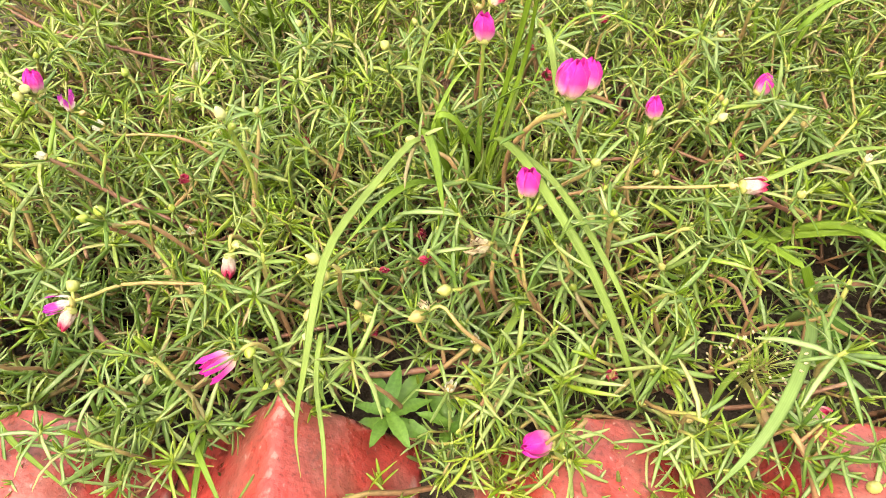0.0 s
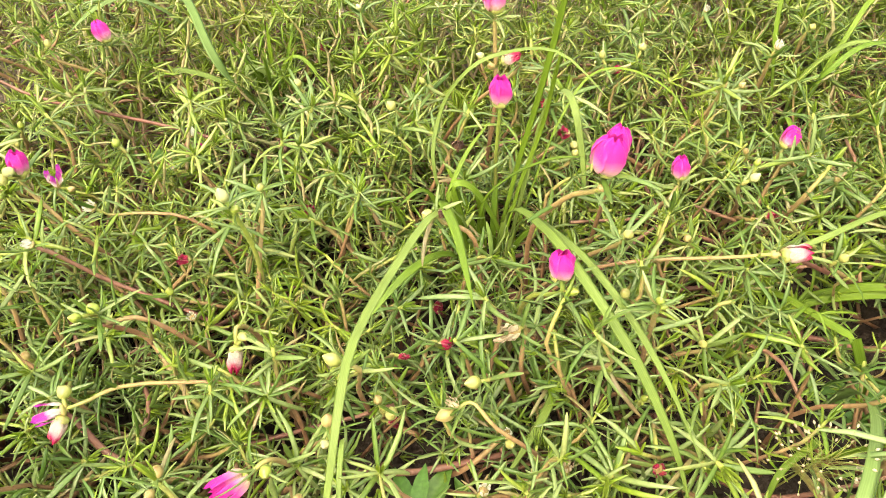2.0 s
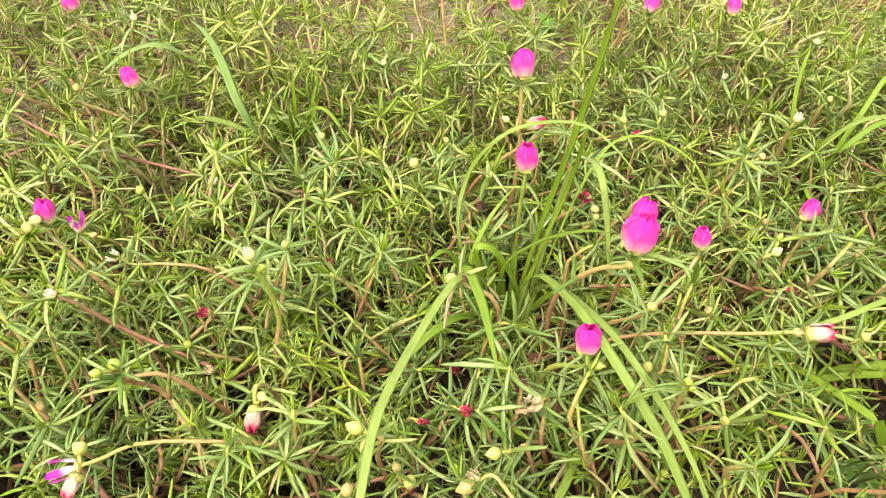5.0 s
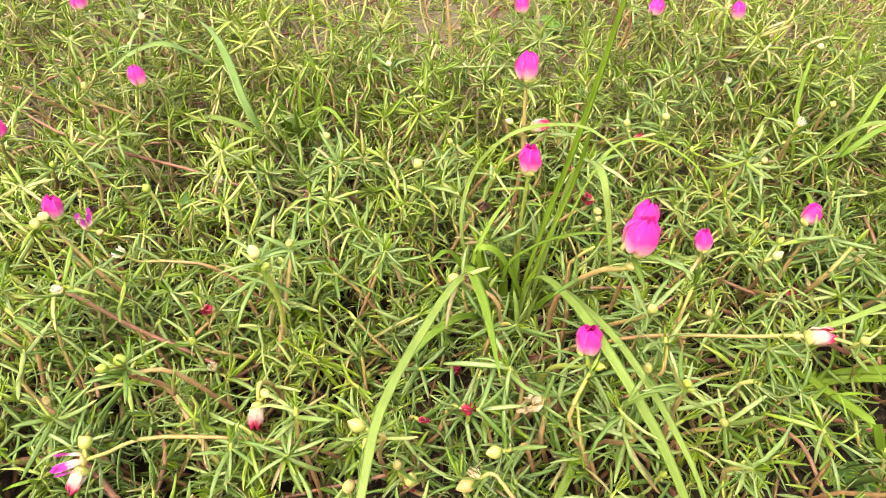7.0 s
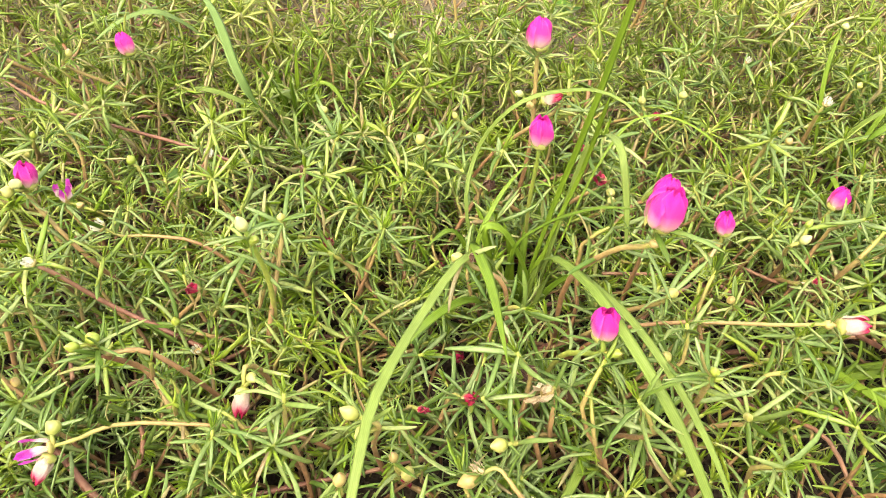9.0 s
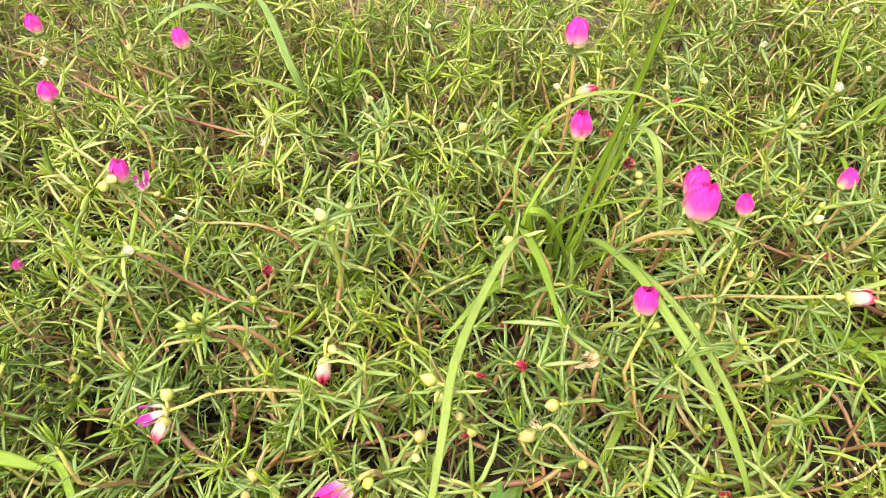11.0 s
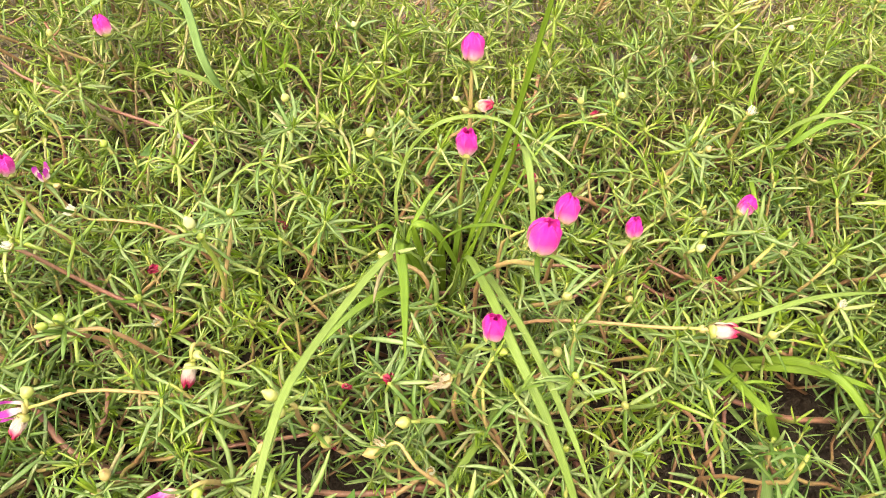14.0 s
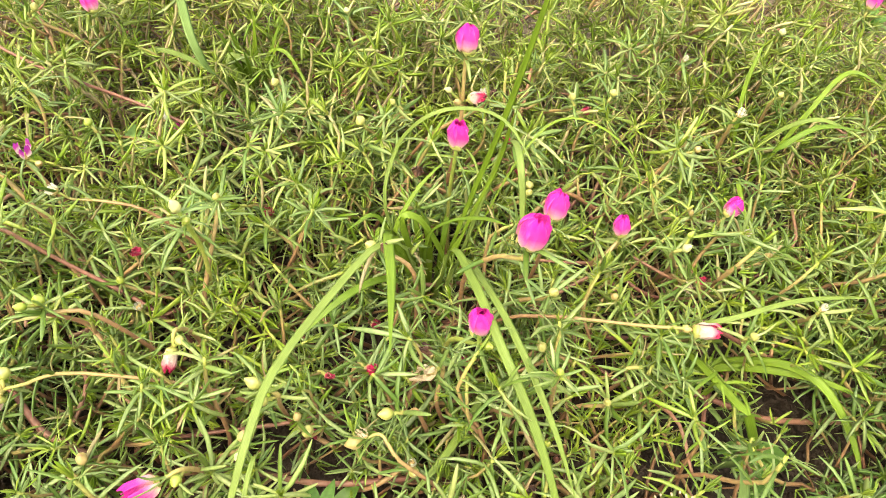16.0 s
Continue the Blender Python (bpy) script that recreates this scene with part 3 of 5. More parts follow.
def make_ground():
    near = np.arange(-0.9, 0.9001, 0.011)
    far = np.geomspace(1.0, 400, 16)
    xs = np.concatenate((-far[::-1], near, far))
    ys = np.concatenate((-far[::-1], np.arange(-0.4, 1.4001, 0.011), far + 0.5))
    ys = np.unique(np.sort(ys))
    verts = [(x, y, ground_height(x, y)) for y in ys for x in xs]
    w = len(xs)
    faces = [(j * w + i, j * w + i + 1, (j + 1) * w + i + 1, (j + 1) * w + i) for j in range(len(ys) - 1) for i in range(w - 1)]
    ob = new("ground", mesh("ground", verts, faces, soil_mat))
    tagged(ob, "bare damp brown garden soil with crumbs", "soil", "", "structure")


make_ground()

# ---- brick edging ----
def brick(x, y, tip, lean, yaw, seed, flat=0.0):
    """A red-painted brick half buried on its edge, one worn corner up."""
    bm = bmesh.new()
    bmesh.ops.create_cube(bm, size=2)
    bmesh.ops.subdivide_edges(bm, edges=bm.edges[:], cuts=17, use_grid_fill=True)
    half = Vector((0.051, 0.037, 0.053))
    turn = Matrix.Rotation(radians(lean), 3, "Y")
    for v in bm.verts:
        p = v.co
        n8 = (abs(p.x) ** 26 + abs(p.y) ** 26 + abs(p.z) ** 26) ** (1 / 26)
        q = p * (max(abs(p.x), abs(p.y), abs(p.z)) / n8)
        q = turn @ Vector((q.x * half.x, q.y * half.y, q.z * half.z))
        if flat and q.z > 0.060 - flat:
            q.z = 0.060 - flat + (q.z - 0.060 + flat) * 0.35
        s = Vector((seed * 3.1, seed * 1.7, 0))
        q += q.normalized() * (0.0040 * noise.noise(q * 24 + s) + 0.0016 * noise.noise(q * 70 + s) + 0.0012 * noise.noise(q * 190 + s))
        v.co = q
    top = max(v.co.z for v in bm.verts)
    me = bpy.data.meshes.new("edging_brick")
    bm.to_mesh(me)
    bm.free()
    me.materials.append(brick_mat)
    me.polygons.foreach_set("use_smooth", [True] * len(me.polygons))
    ob = new("edging_brick", me)
    ob.matrix_world = pose(x, y, tip - top, 0, 0, yaw)
    tagged(ob, "red-painted worn brick half buried with a corner up", "brick", "bricks of the bed edging")


brick(-0.083, 0.146, 0.066, 45, 3, 1)
brick(-0.222, 0.142, 0.058, 41, -4, 2, 0.012)
brick(0.082, 0.140, 0.050, 38, 2, 3, 0.016)
brick(0.222, 0.136, 0.048, 44, -3, 4, 0.010)
for bx, bt, bl, bs in ((-0.365, 0.055, 46, 5), (-0.51, 0.05, 43, 6), (-0.655, 0.056, 48, 7), (0.365, 0.052, 46, 8), (0.51, 0.056, 42, 9), (0.655, 0.05, 47, 10), (-0.80, 0.052, 44, 11), (0.80, 0.054, 45, 12)):
    brick(bx, 0.142, bt, bl, bs * 2 - 14, bs)

# ---- flowering shoots ----
PINK = "moss rose shoot with a closed magenta flower"
shoot((0.047, 0.269, 0.131), (0.03, 0.305, 0.004), (-0.02, 0.1, 1), "blunt", 0.98, [("green", 0.007, -0.008, -0.010, 0.75)], 4, 6, 1, PINK, green_stem_mat, via=[(0.034, 0.285, 0.085)])
shoot((0.066, 0.290, 0.182), (0.045, 0.335, 0.02), (0.12, 0.0, 1), "pink", 1.16, [("tan", 0.0, -0.004, -0.016, 0.7)], 5, 8, 2, "tall moss rose shoot with a large closed magenta flower", via=[(0.04, 0.322, 0.10), (0.052, 0.303, 0.145)])
shoot((0.088, 0.344, 0.147), (0.09, 0.37, 0.01), (0.05, 0.1, 1), "pink", 1.05, (), 4, 6, 3, PINK)
shoot((0.147, 0.385, 0.093), (0.14, 0.40, 0.0), (-0.05, 0.1, 1), "pink", 0.88, (), 4, 7, 4, PINK)
shoot((0.236, 0.422, 0.086), (0.25, 0.45, 0.0), (0.25, 0.1, 1), "pink", 0.90, (), 4, 7, 5, PINK)
shoot((0.028, 0.398, 0.146), (0.034, 0.408, 0.01), (0.0, 0.05, 1), "blunt", 1.05, (), 2, 3, 6, PINK, green_stem_mat)
shoot((0.028, 0.457, 0.177), (0.022, 0.455, 0.01), (-0.05, 0.1, 1), "pink", 1.10, [("spent", 0.010, -0.012, -0.036, 0.95), ("tan", -0.002, -0.014, -0.040, 0.8), ("white", -0.010, -0.006, -0.036, 0.7)], 6, 6, 7, "upright moss rose shoot with a magenta and a spent flower")
shoot((-0.276, 0.561, 0.106), (-0.27, 0.565, 0.0), (-0.15, 0.1, 1), "pink", 1.0, (), 5, 6, 8, PINK)
shoot((-0.202, 0.499, 0.034), (-0.19, 0.51, 0.0), (-0.3, -0.3, 1), "pink", 0.66, (), 3, 5, 9, PINK)
shoot((-0.257, 0.366, 0.128), (-0.225, 0.38, 0.01), (0.1, 0.1, 1), "blunt", 0.86, [("cream", -0.009, -0.009, -0.003, 0.95), ("white", -0.001, -0.010, 0.004, 0.9)], 6, 7, 10, PINK, via=[(-0.235, 0.358, 0.07)])
shoot((-0.267, 0.405, 0.084), (-0.25, 0.41, 0.0), (0.4, -0.3, 1), "purple", 0.9, [("tan", 0.012, -0.006, -0.004, 0.7)], 4, 6, 11, "moss rose shoot with a torn purple flower")
shoot((-0.106, 0.179, 0.099), (-0.085, 0.215, 0.01), (-0.75, -0.55, 0.05), "torn", 0.84, [("green", 0.014, 0.002, 0.002, 0.85)], 4, 7, 12, "moss rose shoot with a drooping magenta flower", via=[(-0.088, 0.20, 0.07)])
shoot((0.049, 0.156, 0.059), (0.07, 0.19, 0.0), (-0.8, -0.35, 0.35), "pink", 0.95, [("green", 0.012, -0.002, 0.0, 0.8)], 4, 5, 13, "moss rose shoot with a magenta flower lying over a brick", via=[(0.075, 0.17, 0.055)])
for k, (fx, fy, fz, fs) in enumerate(((0.253, 0.676, 0.121, 0.95), (0.184, 0.704, 0.110, 1.0), (0.053, 0.704, 0.110, 0.95), (-0.373, 0.692, 0.110, 1.0), (0.430, 0.706, 0.110, 0.95),
                                      (-0.441, 0.571, 0.110, 1.0), (-0.403, 0.576, 0.107, 0.95), (-0.361, 0.490, 0.099, 0.95), (-0.410, 0.454, 0.080, 0.6))):
    shoot((fx, fy, fz), None, (0.1 * math.sin(k * 2), 0.05, 1), "wide" if k % 2 else "pink", fs, (), 5, 7, 20 + k, PINK)
shoot((-0.356, 0.366, 0.040), None, (0, 0, 1), "wide", 0.5, (), 4, 6, 30, "low moss rose shoot with a small magenta flower")

# ---- spent flowers ----
SPENT = "moss rose shoot with a spent flower"
shoot((-0.125, 0.262, 0.073), (-0.11, 0.285, 0.0), (-0.06, -0.75, -0.55), "spent", 0.88, [("cream", 0.006, 0.006, 0.010, 0.8)], 6, 2, 31, "moss rose shoot with a nodding cream and crimson spent flower", via=[(-0.118, 0.285, 0.06)])
shoot((-0.210, 0.229, 0.078), (-0.066, 0.264, 0.006), (-0.9, -0.35, -0.05), "purple", 0.85, [("cream", 0.004, 0.010, 0.006, 1.0), ("spent", 0.004, -0.004, -0.004, 0.85)], 20, 2, 32, "trailing moss rose shoot with a torn purple spent flower", via=[(-0.090, 0.254, 0.050), (-0.118, 0.251, 0.066), (-0.175, 0.246, 0.076)], thick=0.8, start=0.10, stop=0.74)
shoot((0.186, 0.299, 0.101), (0.04, 0.330, 0.006), (1, -0.06, 0.05), "spent", 1.05, [("tan", -0.010, 0.0, 0.0, 0.75)], 7, 7, 33, "trailing moss rose shoot with a cream spent flower", via=[(0.066, 0.314, 0.070), (0.096, 0.303, 0.095), (0.15, 0.300, 0.099)], thick=0.8, start=0.2)
shoot((0.209, 0.368, 0.064), None, (0.5, -0.3, 0.5), "crimson", 0.75, [("straw", -0.008, -0.004, -0.004, 0.7)], 4, 6, 34, SPENT)
for k, (sx, sy, sz, ss) in enumerate(((-0.102, 0.405, 0.048, 0.9), (-0.011, 0.273, 0.064, 0.85), (-0.170, 0.338, 0.072, 0.85), (0.050, 0.303, 0.034, 0.9), (-0.014, 0.331, 0.024, 0.9),
                                      (-0.035, 0.267, 0.062, 0.6), (0.080, 0.438, 0.084, 1.1), (0.068, 0.457, 0.096, 0.7), (0.134, 0.519, 0.083, 0.8), (-0.112, 0.627, 0.048, 0.8),
                                      (-0.066, 0.605, 0.066, 0.6), (-0.027, 0.420, 0.014, 0.9), (-0.042, 0.244, 0.03, 0.7), (0.094, 0.199, 0.053, 0.75))):
    shoot((sx, sy, sz), None, (math.sin(k * 1.7) * 0.7, -0.5, 0.6), "crimson", ss, [("cream", 0.007, -0.009, -0.005, 0.9)] if k == 6 else (), 4, 6, 40 + k, "moss rose shoot with a shrivelled crimson flower")
shoot((-0.126, 0.471, 0.055), None, (0.2, -0.4, 0.6), "dry", 1.35, (), 2, 4, 60, "moss rose shoot with a dried brown flower")
shoot((0.022, 0.255, 0.097), (0.04, 0.262, 0.02), (-0.5, -0.5, 0.5), "straw", 1.1, (), 3, 4, 61, "moss rose shoot with a straw-coloured dry husk")
shoot((0.022, 0.285, 0.070), None, (-0.5, 0, 0.4), "dry", 0.8, (), 3, 4, 62, "moss rose shoot with a dried brown flower")
shoot((0.049, 0.204, 0.050), None, (0, 0, 1), "straw", 0.6, (), 3, 6, 63, SPENT)
shoot((0.089, 0.217, 0.040), None, (0.3, -0.3, 0.6), "dry", 0.7, (), 3, 6, 64, "moss rose shoot with a dried brown flower")
shoot((0.198, 0.176, 0.052), None, (0.8, -0.2, 0.2), "spent", 0.95, (), 4, 6, 65, SPENT)
shoot((-0.088, 0.40, 0.018), None, (0.3, -0.3, 0.6), "dry", 0.8, (), 3, 5, 66, "moss rose shoot with a dried brown flower")
shoot((0.06, 0.54, 0.075), None, (0.1, -0.3, 0.8), "dry", 0.6, (), 4, 6, 67, "moss rose shoot with a dried brown flower")
shoot((0.004, 0.425, 0.085), None, (0.1, -0.3, 0.8), "dry", 0.7, (), 4, 4, 68, "moss rose shoot with a dried brown flower")

# ---- budding shoots ----
BUDDING = "moss rose shoot with a pale pointed bud"
shoot((-0.128, 0.322, 0.139), (-0.126, 0.326, 0.01), (-0.2, -0.1, 1), "white", 1.1, [("green", 0.008, -0.006, -0.006, 0.7)], 3, 8, 70, BUDDING, green_stem_mat, via=[(-0.122, 0.330, 0.08)])
shoot((-0.116, 0.352, 0.118), (-0.128, 0.312, 0.0), (0.05, 0.0, 1), "cream", 0.7, (), 7, 6, 71, BUDDING, via=[(-0.126, 0.320, 0.05)])
shoot((-0.020, 0.332, 0.110), (0.015, 0.325, 0.005), (-0.6, -0.2, 0.6), "cream", 1.0, [("dry", 0.011, -0.002, 0.003, 0.62)], 4, 6, 72, BUDDING, via=[(0.01, 0.33, 0.085)])
shoot((-0.066, 0.230, 0.116), (-0.05, 0.25, 0.01), (-0.7, 0.1, 0.4), "cream", 1.02, [("cream", 0.005, -0.008, -0.006, 0.9)], 5, 8, 73, "moss rose shoot with two pale yellow pointed buds")
shoot((0.001, 0.237, 0.080), (0.035, 0.250, 0.005), (-0.8, -0.3, 0.3), "cream", 1.05, (), 4, 9, 74, BUDDING, via=[(0.02, 0.242, 0.075)])
shoot((-0.014, 0.218, 0.081), (0.045, 0.215, 0.005), (-0.8, -0.3, -0.1), "tan", 1.15, [("straw", 0.004, 0.004, 0.006, 0.5)], 3, 7, 75, "moss rose shoot with a tan ripening bud", via=[(0.035, 0.211, 0.048), (0.012, 0.213, 0.076)], thick=0.75)
shoot((-0.048, 0.237, 0.068), None, (-0.2, 0.1, 0.7), "tan", 0.75, [("cream", 0.008, -0.008, -0.002, 1.0)], 4, 6, 76, "moss rose shoot with a tan and a cream bud")
shoot((-0.069, 0.213, 0.091), None, (0.1, 0.1, 1), "tan", 0.95, [("white", -0.002, -0.010, -0.008, 0.7)], 4, 7, 77, "moss rose shoot with a tan ripening bud")
shoot((-0.156, 0.204, 0.064), None, (0.1, 0.0, 1), "tan", 0.95, [("tan", -0.004, -0.010, -0.008, 0.85)], 4, 8, 78, "moss rose shoot with two tan ripening buds")
shoot((0.115, 0.193, 0.034), None, (0, -0.1, 1), "cream", 0.8, (), 4, 7, 79, BUDDING)
shoot((0.021, 0.216, 0.053), None, (0.1, -0.5, 0.5), "cream", 0.9, [("husk", -0.002, 0.004, 0.006, 0.8)], 4, 8, 80, BUDDING)
shoot((-0.189, 0.268, 0.114), (-0.13, 0.288, 0.005), (-0.1, -0.1, 1), "green", 0.95, [("green", -0.008, -0.006, -0.001, 0.8)], 7, 6, 81, "moss rose shoot with two round green buds", via=[(-0.165, 0.275, 0.09)])
for k, (kind, ux, uy, uz, us) in enumerate((("green", -0.178, 0.321, 0.063, 0.75), ("green", -0.070, 0.309, 0.046, 0.8), ("cream", 0.088, 0.283, 0.092, 0.9), ("cream", 0.093, 0.309, 0.112, 0.85),
                                            ("cream", 0.229, 0.314, 0.080, 0.85), ("cream", 0.131, 0.263, 0.070, 0.75), ("white", 0.185, 0.362, 0.104, 0.9), ("tan", 0.254, 0.383, 0.082, 0.75),
                                            ("tan", 0.211, 0.427, 0.072, 0.7), ("tan", 0.210, 0.460, 0.106, 0.75), ("green", 0.079, 0.257, 0.058, 0.8), ("tan", -0.248, 0.276, 0.064, 0.8))):
    shoot((ux, uy, uz), None, (0.4 * math.sin(k * 2.3), -0.25, 0.8), kind, us, [("green", 0.0, 0.004, 0.010, 0.7)] if k == 6 else (), 4, 8, 90 + k, BUDDING)
for k, (kind, ux, uy, uz, us) in enumerate((("white", 0.318, 0.631, 0.111, 0.9), ("cream", 0.155, 0.527, 0.100, 0.9), ("cream", 0.119, 0.511, 0.103, 0.85), ("white", 0.029, 0.729, 0.071, 0.9),
                                            ("white", -0.072, 0.593, 0.106, 0.8), ("white", -0.277, 0.604, 0.139, 0.9), ("cream", -0.118, 0.511, 0.086, 1.0), ("cream", -0.315, 0.548, 0.105, 0.9),
                                            ("cream", -0.347, 0.497, 0.046, 0.9), ("green", -0.323, 0.480, 0.076, 0.8), ("green", -0.236, 0.438, 0.089, 0.9), ("white", -0.286, 0.368, 0.030, 1.0))):
    shoot((ux, uy, uz), None, (0.4 * math.sin(k * 2.9), -0.1, 0.9), kind, us, (), 5, 7, 110 + k, BUDDING)
for k, (kind, ux, uy, uz, us) in enumerate((("cream", -0.044, 0.466, 0.094, 1.1), ("cream", 0.088, 0.427, 0.076, 0.8), ("tan", 0.132, 0.174, 0.050, 0.8), ("cream", 0.214, 0.137, 0.050, 1.0),
                                            ("tan", -0.082, 0.182, 0.075, 0.7), ("cream", -0.029, 0.555, 0.088, 0.7), ("cream", -0.020, 0.471, 0.110, 0.7), ("green", -0.279, 0.272, 0.046, 0.85),
                                            ("green", 0.100, 0.245, 0.045, 0.7), ("tan", 0.140, 0.335, 0.080, 0.7), ("cream", -0.02, 0.66, 0.08, 0.8), ("cream", 0.30, 0.55, 0.10, 0.8))):
    shoot((ux, uy, uz), None, (-0.5 * math.cos(k * 2.1), -0.15, 0.8), kind, us, (), 5, 7, 130 + k, BUDDING)
HUSK = "moss rose shoot with a split white seed husk"
shoot((-0.392, 0.552, 0.086), (-0.129, 0.491, 0.008), (-1, 0.2, 0.4), "husk", 0.9, (), 7, 9, 160, "long trailing moss rose shoot with a split white husk", old_stem_mat, via=[(-0.169, 0.479, 0.05), (-0.22, 0.494, 0.06), (-0.326, 0.523, 0.07)])
shoot((-0.243, 0.321, 0.106), (-0.12, 0.300, 0.006), (-0.7, -0.2, 0.8), "husk", 0.8, (), 6, 8, 161, "long trailing moss rose shoot with a split white husk", old_stem_mat, via=[(-0.154, 0.312, 0.04), (-0.185, 0.323, 0.05), (-0.215, 0.328, 0.066)])
shoot((-0.199, 0.478, 0.064), (-0.252, 0.466, 0.006), (0.5, 0.2, 0.8), "husk", 1.0, (), 3, 7, 162, HUSK, old_stem_mat, via=[(-0.225, 0.474, 0.034)])
shoot((-0.223, 0.359, 0.099), (-0.125, 0.375, 0.005), (-0.7, -0.1, 0.6), "husk", 0.9, (), 12, 7, 163, HUSK, via=[(-0.165, 0.366, 0.076), (-0.195, 0.362, 0.090)], thick=0.72, start=0.1)
for k, (ux, uy, uz, us) in enumerate(((0.239, 0.395, 0.088, 0.8), (0.247, 0.498, 0.113, 0.9),
                                      (0.005, 0.193, 0.050, 0.8), (0.27, 0.33, 0.095, 0.7), (-0.165, 0.31, 0.05, 0.7), (0.045, 0.465, 0.13, 0.7), (-0.21, 0.455, 0.05, 0.7), (0.23, 0.60, 0.09, 0.7), (0.30, 0.69, 0.09, 0.8))):
    shoot((ux, uy, uz), None, (0.2 * math.sin(k), -0.1, 1), "husk", us, (), 4, 8, 150 + k, HUSK)
shoot((0.086, 0.239, 0.140), (0.11, 0.27, 0.0), (-0.05, -0.1, 1), "green", 0.6, [("green", 0.004, -0.003, -0.002, 0.5)], 9, 13, 170, "tall leafy moss rose shoot with a wide leaf ring")
shoot((0.150, 0.280, 0.085), (0.14, 0.30, 0.0), (0.7, -0.1, 0.5), "none", 1, (), 9, 8, 171)

# ---- trailing stems ----
def trailing_stem(points, r0, r1, seed, material=None):
    o = Vector(points[0])
    root = thing("trailing_stem", "smooth reddish-brown trailing stem of the moss rose", "plant stem", "trailing stems", o)
    line = [p - o for p in smooth_line(points, 26)]
    part("stem", tube("stem", line, r0, r1, material or old_stem_mat, 8, 0.08, seed), root)
    rng = random.Random(seed)
    fr = frames_along(line)
    for i in range(9):
        part("leaf", LEAVES[rng.choice((0, 2, 4, 8, 10))], root, leaf_pose(line[0], -fr[0][0], fr[0][1], fr[0][2], radians(rng.uniform(25, 95)), i * 0.75, rng.uniform(0.7, 1.1)))
    for i in range(5):
        k = rng.randrange(3, 25)
        side = line[k] + fr[k][1] * rng.choice((-1, 1)) * 0.014 + Vector((0, 0, 0.016))
        part("side_stem", tube("side_stem", smooth_line([line[k], line[k].lerp(side, 0.5) + Vector((0, 0, -0.002)), side], 5), r1 * 0.75, r1 * 0.5, stem_mat, 6, 0, i), root)
        m = leaf_pose(side, *fr[k], radians(70), rng.uniform(0, 6), 0.8)
        for j in range(4):
            part("leaf", LEAVES[rng.choice((3, 8, 10, 11))], root, leaf_pose(side, Vector((0, 0, 1)), Vector((1, 0, 0)), Vector((0, 1, 0)), radians(rng.uniform(30, 70)), j * 1.57 + seed, 0.9))


trailing_stem([(-0.189, 0.268, 0.10), (-0.178, 0.280, 0.07), (-0.162, 0.263, 0.05), (-0.14, 0.245, 0.02)], 0.0013, 0.0019, 4, stem_mat)
trailing_stem([(-0.33, 0.57, 0.10), (-0.312, 0.548, 0.075), (-0.306, 0.54, 0.05), (-0.28, 0.52, 0.01)], 0.0012, 0.0019, 5, stem_mat)
trailing_stem([(-0.29, 0.26, 0.02), (-0.23, 0.253, 0.04), (-0.19, 0.225, 0.035), (-0.13, 0.215, 0.01)], 0.0018, 0.0022, 6)
trailing_stem([(0.04, 0.275, 0.075), (0.045, 0.283, 0.05), (0.035, 0.30, 0.02), (0.03, 0.32, 0.005)], 0.0016, 0.0020, 7)
trailing_stem([(0.167, 0.719, 0.10), (0.166, 0.726, 0.07), (0.15, 0.735, 0.01)], 0.0015, 0.0019, 8, stem_mat)
trailing_stem([(0.19, 0.62, 0.09), (0.185, 0.605, 0.05), (0.17, 0.60, 0.005)], 0.0015, 0.0019, 9, stem_mat)
trailing_stem([(0.17, 0.31, 0.012), (0.215, 0.30, 0.022), (0.26, 0.29, 0.018), (0.33, 0.30, 0.008)], 0.0019, 0.0022, 10)
trailing_stem([(0.20, 0.33, 0.07), (0.25, 0.325, 0.045), (0.31, 0.31, 0.03), (0.36, 0.30, 0.008)], 0.0015, 0.0020, 11)
trailing_stem([(0.165, 0.150, 0.02), (0.168, 0.165, 0.055), (0.172, 0.19, 0.045), (0.185, 0.23, 0.005)], 0.0021, 0.0019, 12, stem_mat)
trailing_stem([(0.20, 0.125, 0.01), (0.185, 0.150, 0.052), (0.178, 0.18, 0.050), (0.20, 0.22, 0.005)], 0.0019, 0.0017, 13, stem_mat)
trailing_stem([(-0.02, 0.777, 0.10), (-0.018, 0.76, 0.07), (-0.01, 0.745, 0.005)], 0.0015, 0.0018, 14, stem_mat)
trailing_stem([(-0.11, 0.68, 0.10), (-0.10, 0.66, 0.07), (-0.07, 0.62, 0.03), (-0.05, 0.60, 0.005)], 0.0015, 0.0018, 15, stem_mat)
trailing_stem([(0.09, 0.56, 0.09), (0.085, 0.535, 0.06), (0.07, 0.51, 0.005)], 0.0015, 0.0018, 16, stem_mat)
trailing_stem([(0.16, 0.455, 0.03), (0.115, 0.445, 0.06), (0.085, 0.42, 0.04), (0.06, 0.41, 0.005)], 0.0016, 0.0018, 17, stem_mat)
trailing_stem([(0.05, 0.232, 0.01), (0.02, 0.222, 0.03), (-0.03, 0.215, 0.028), (-0.08, 0.225, 0.01)], 0.0018, 0.0019, 18)

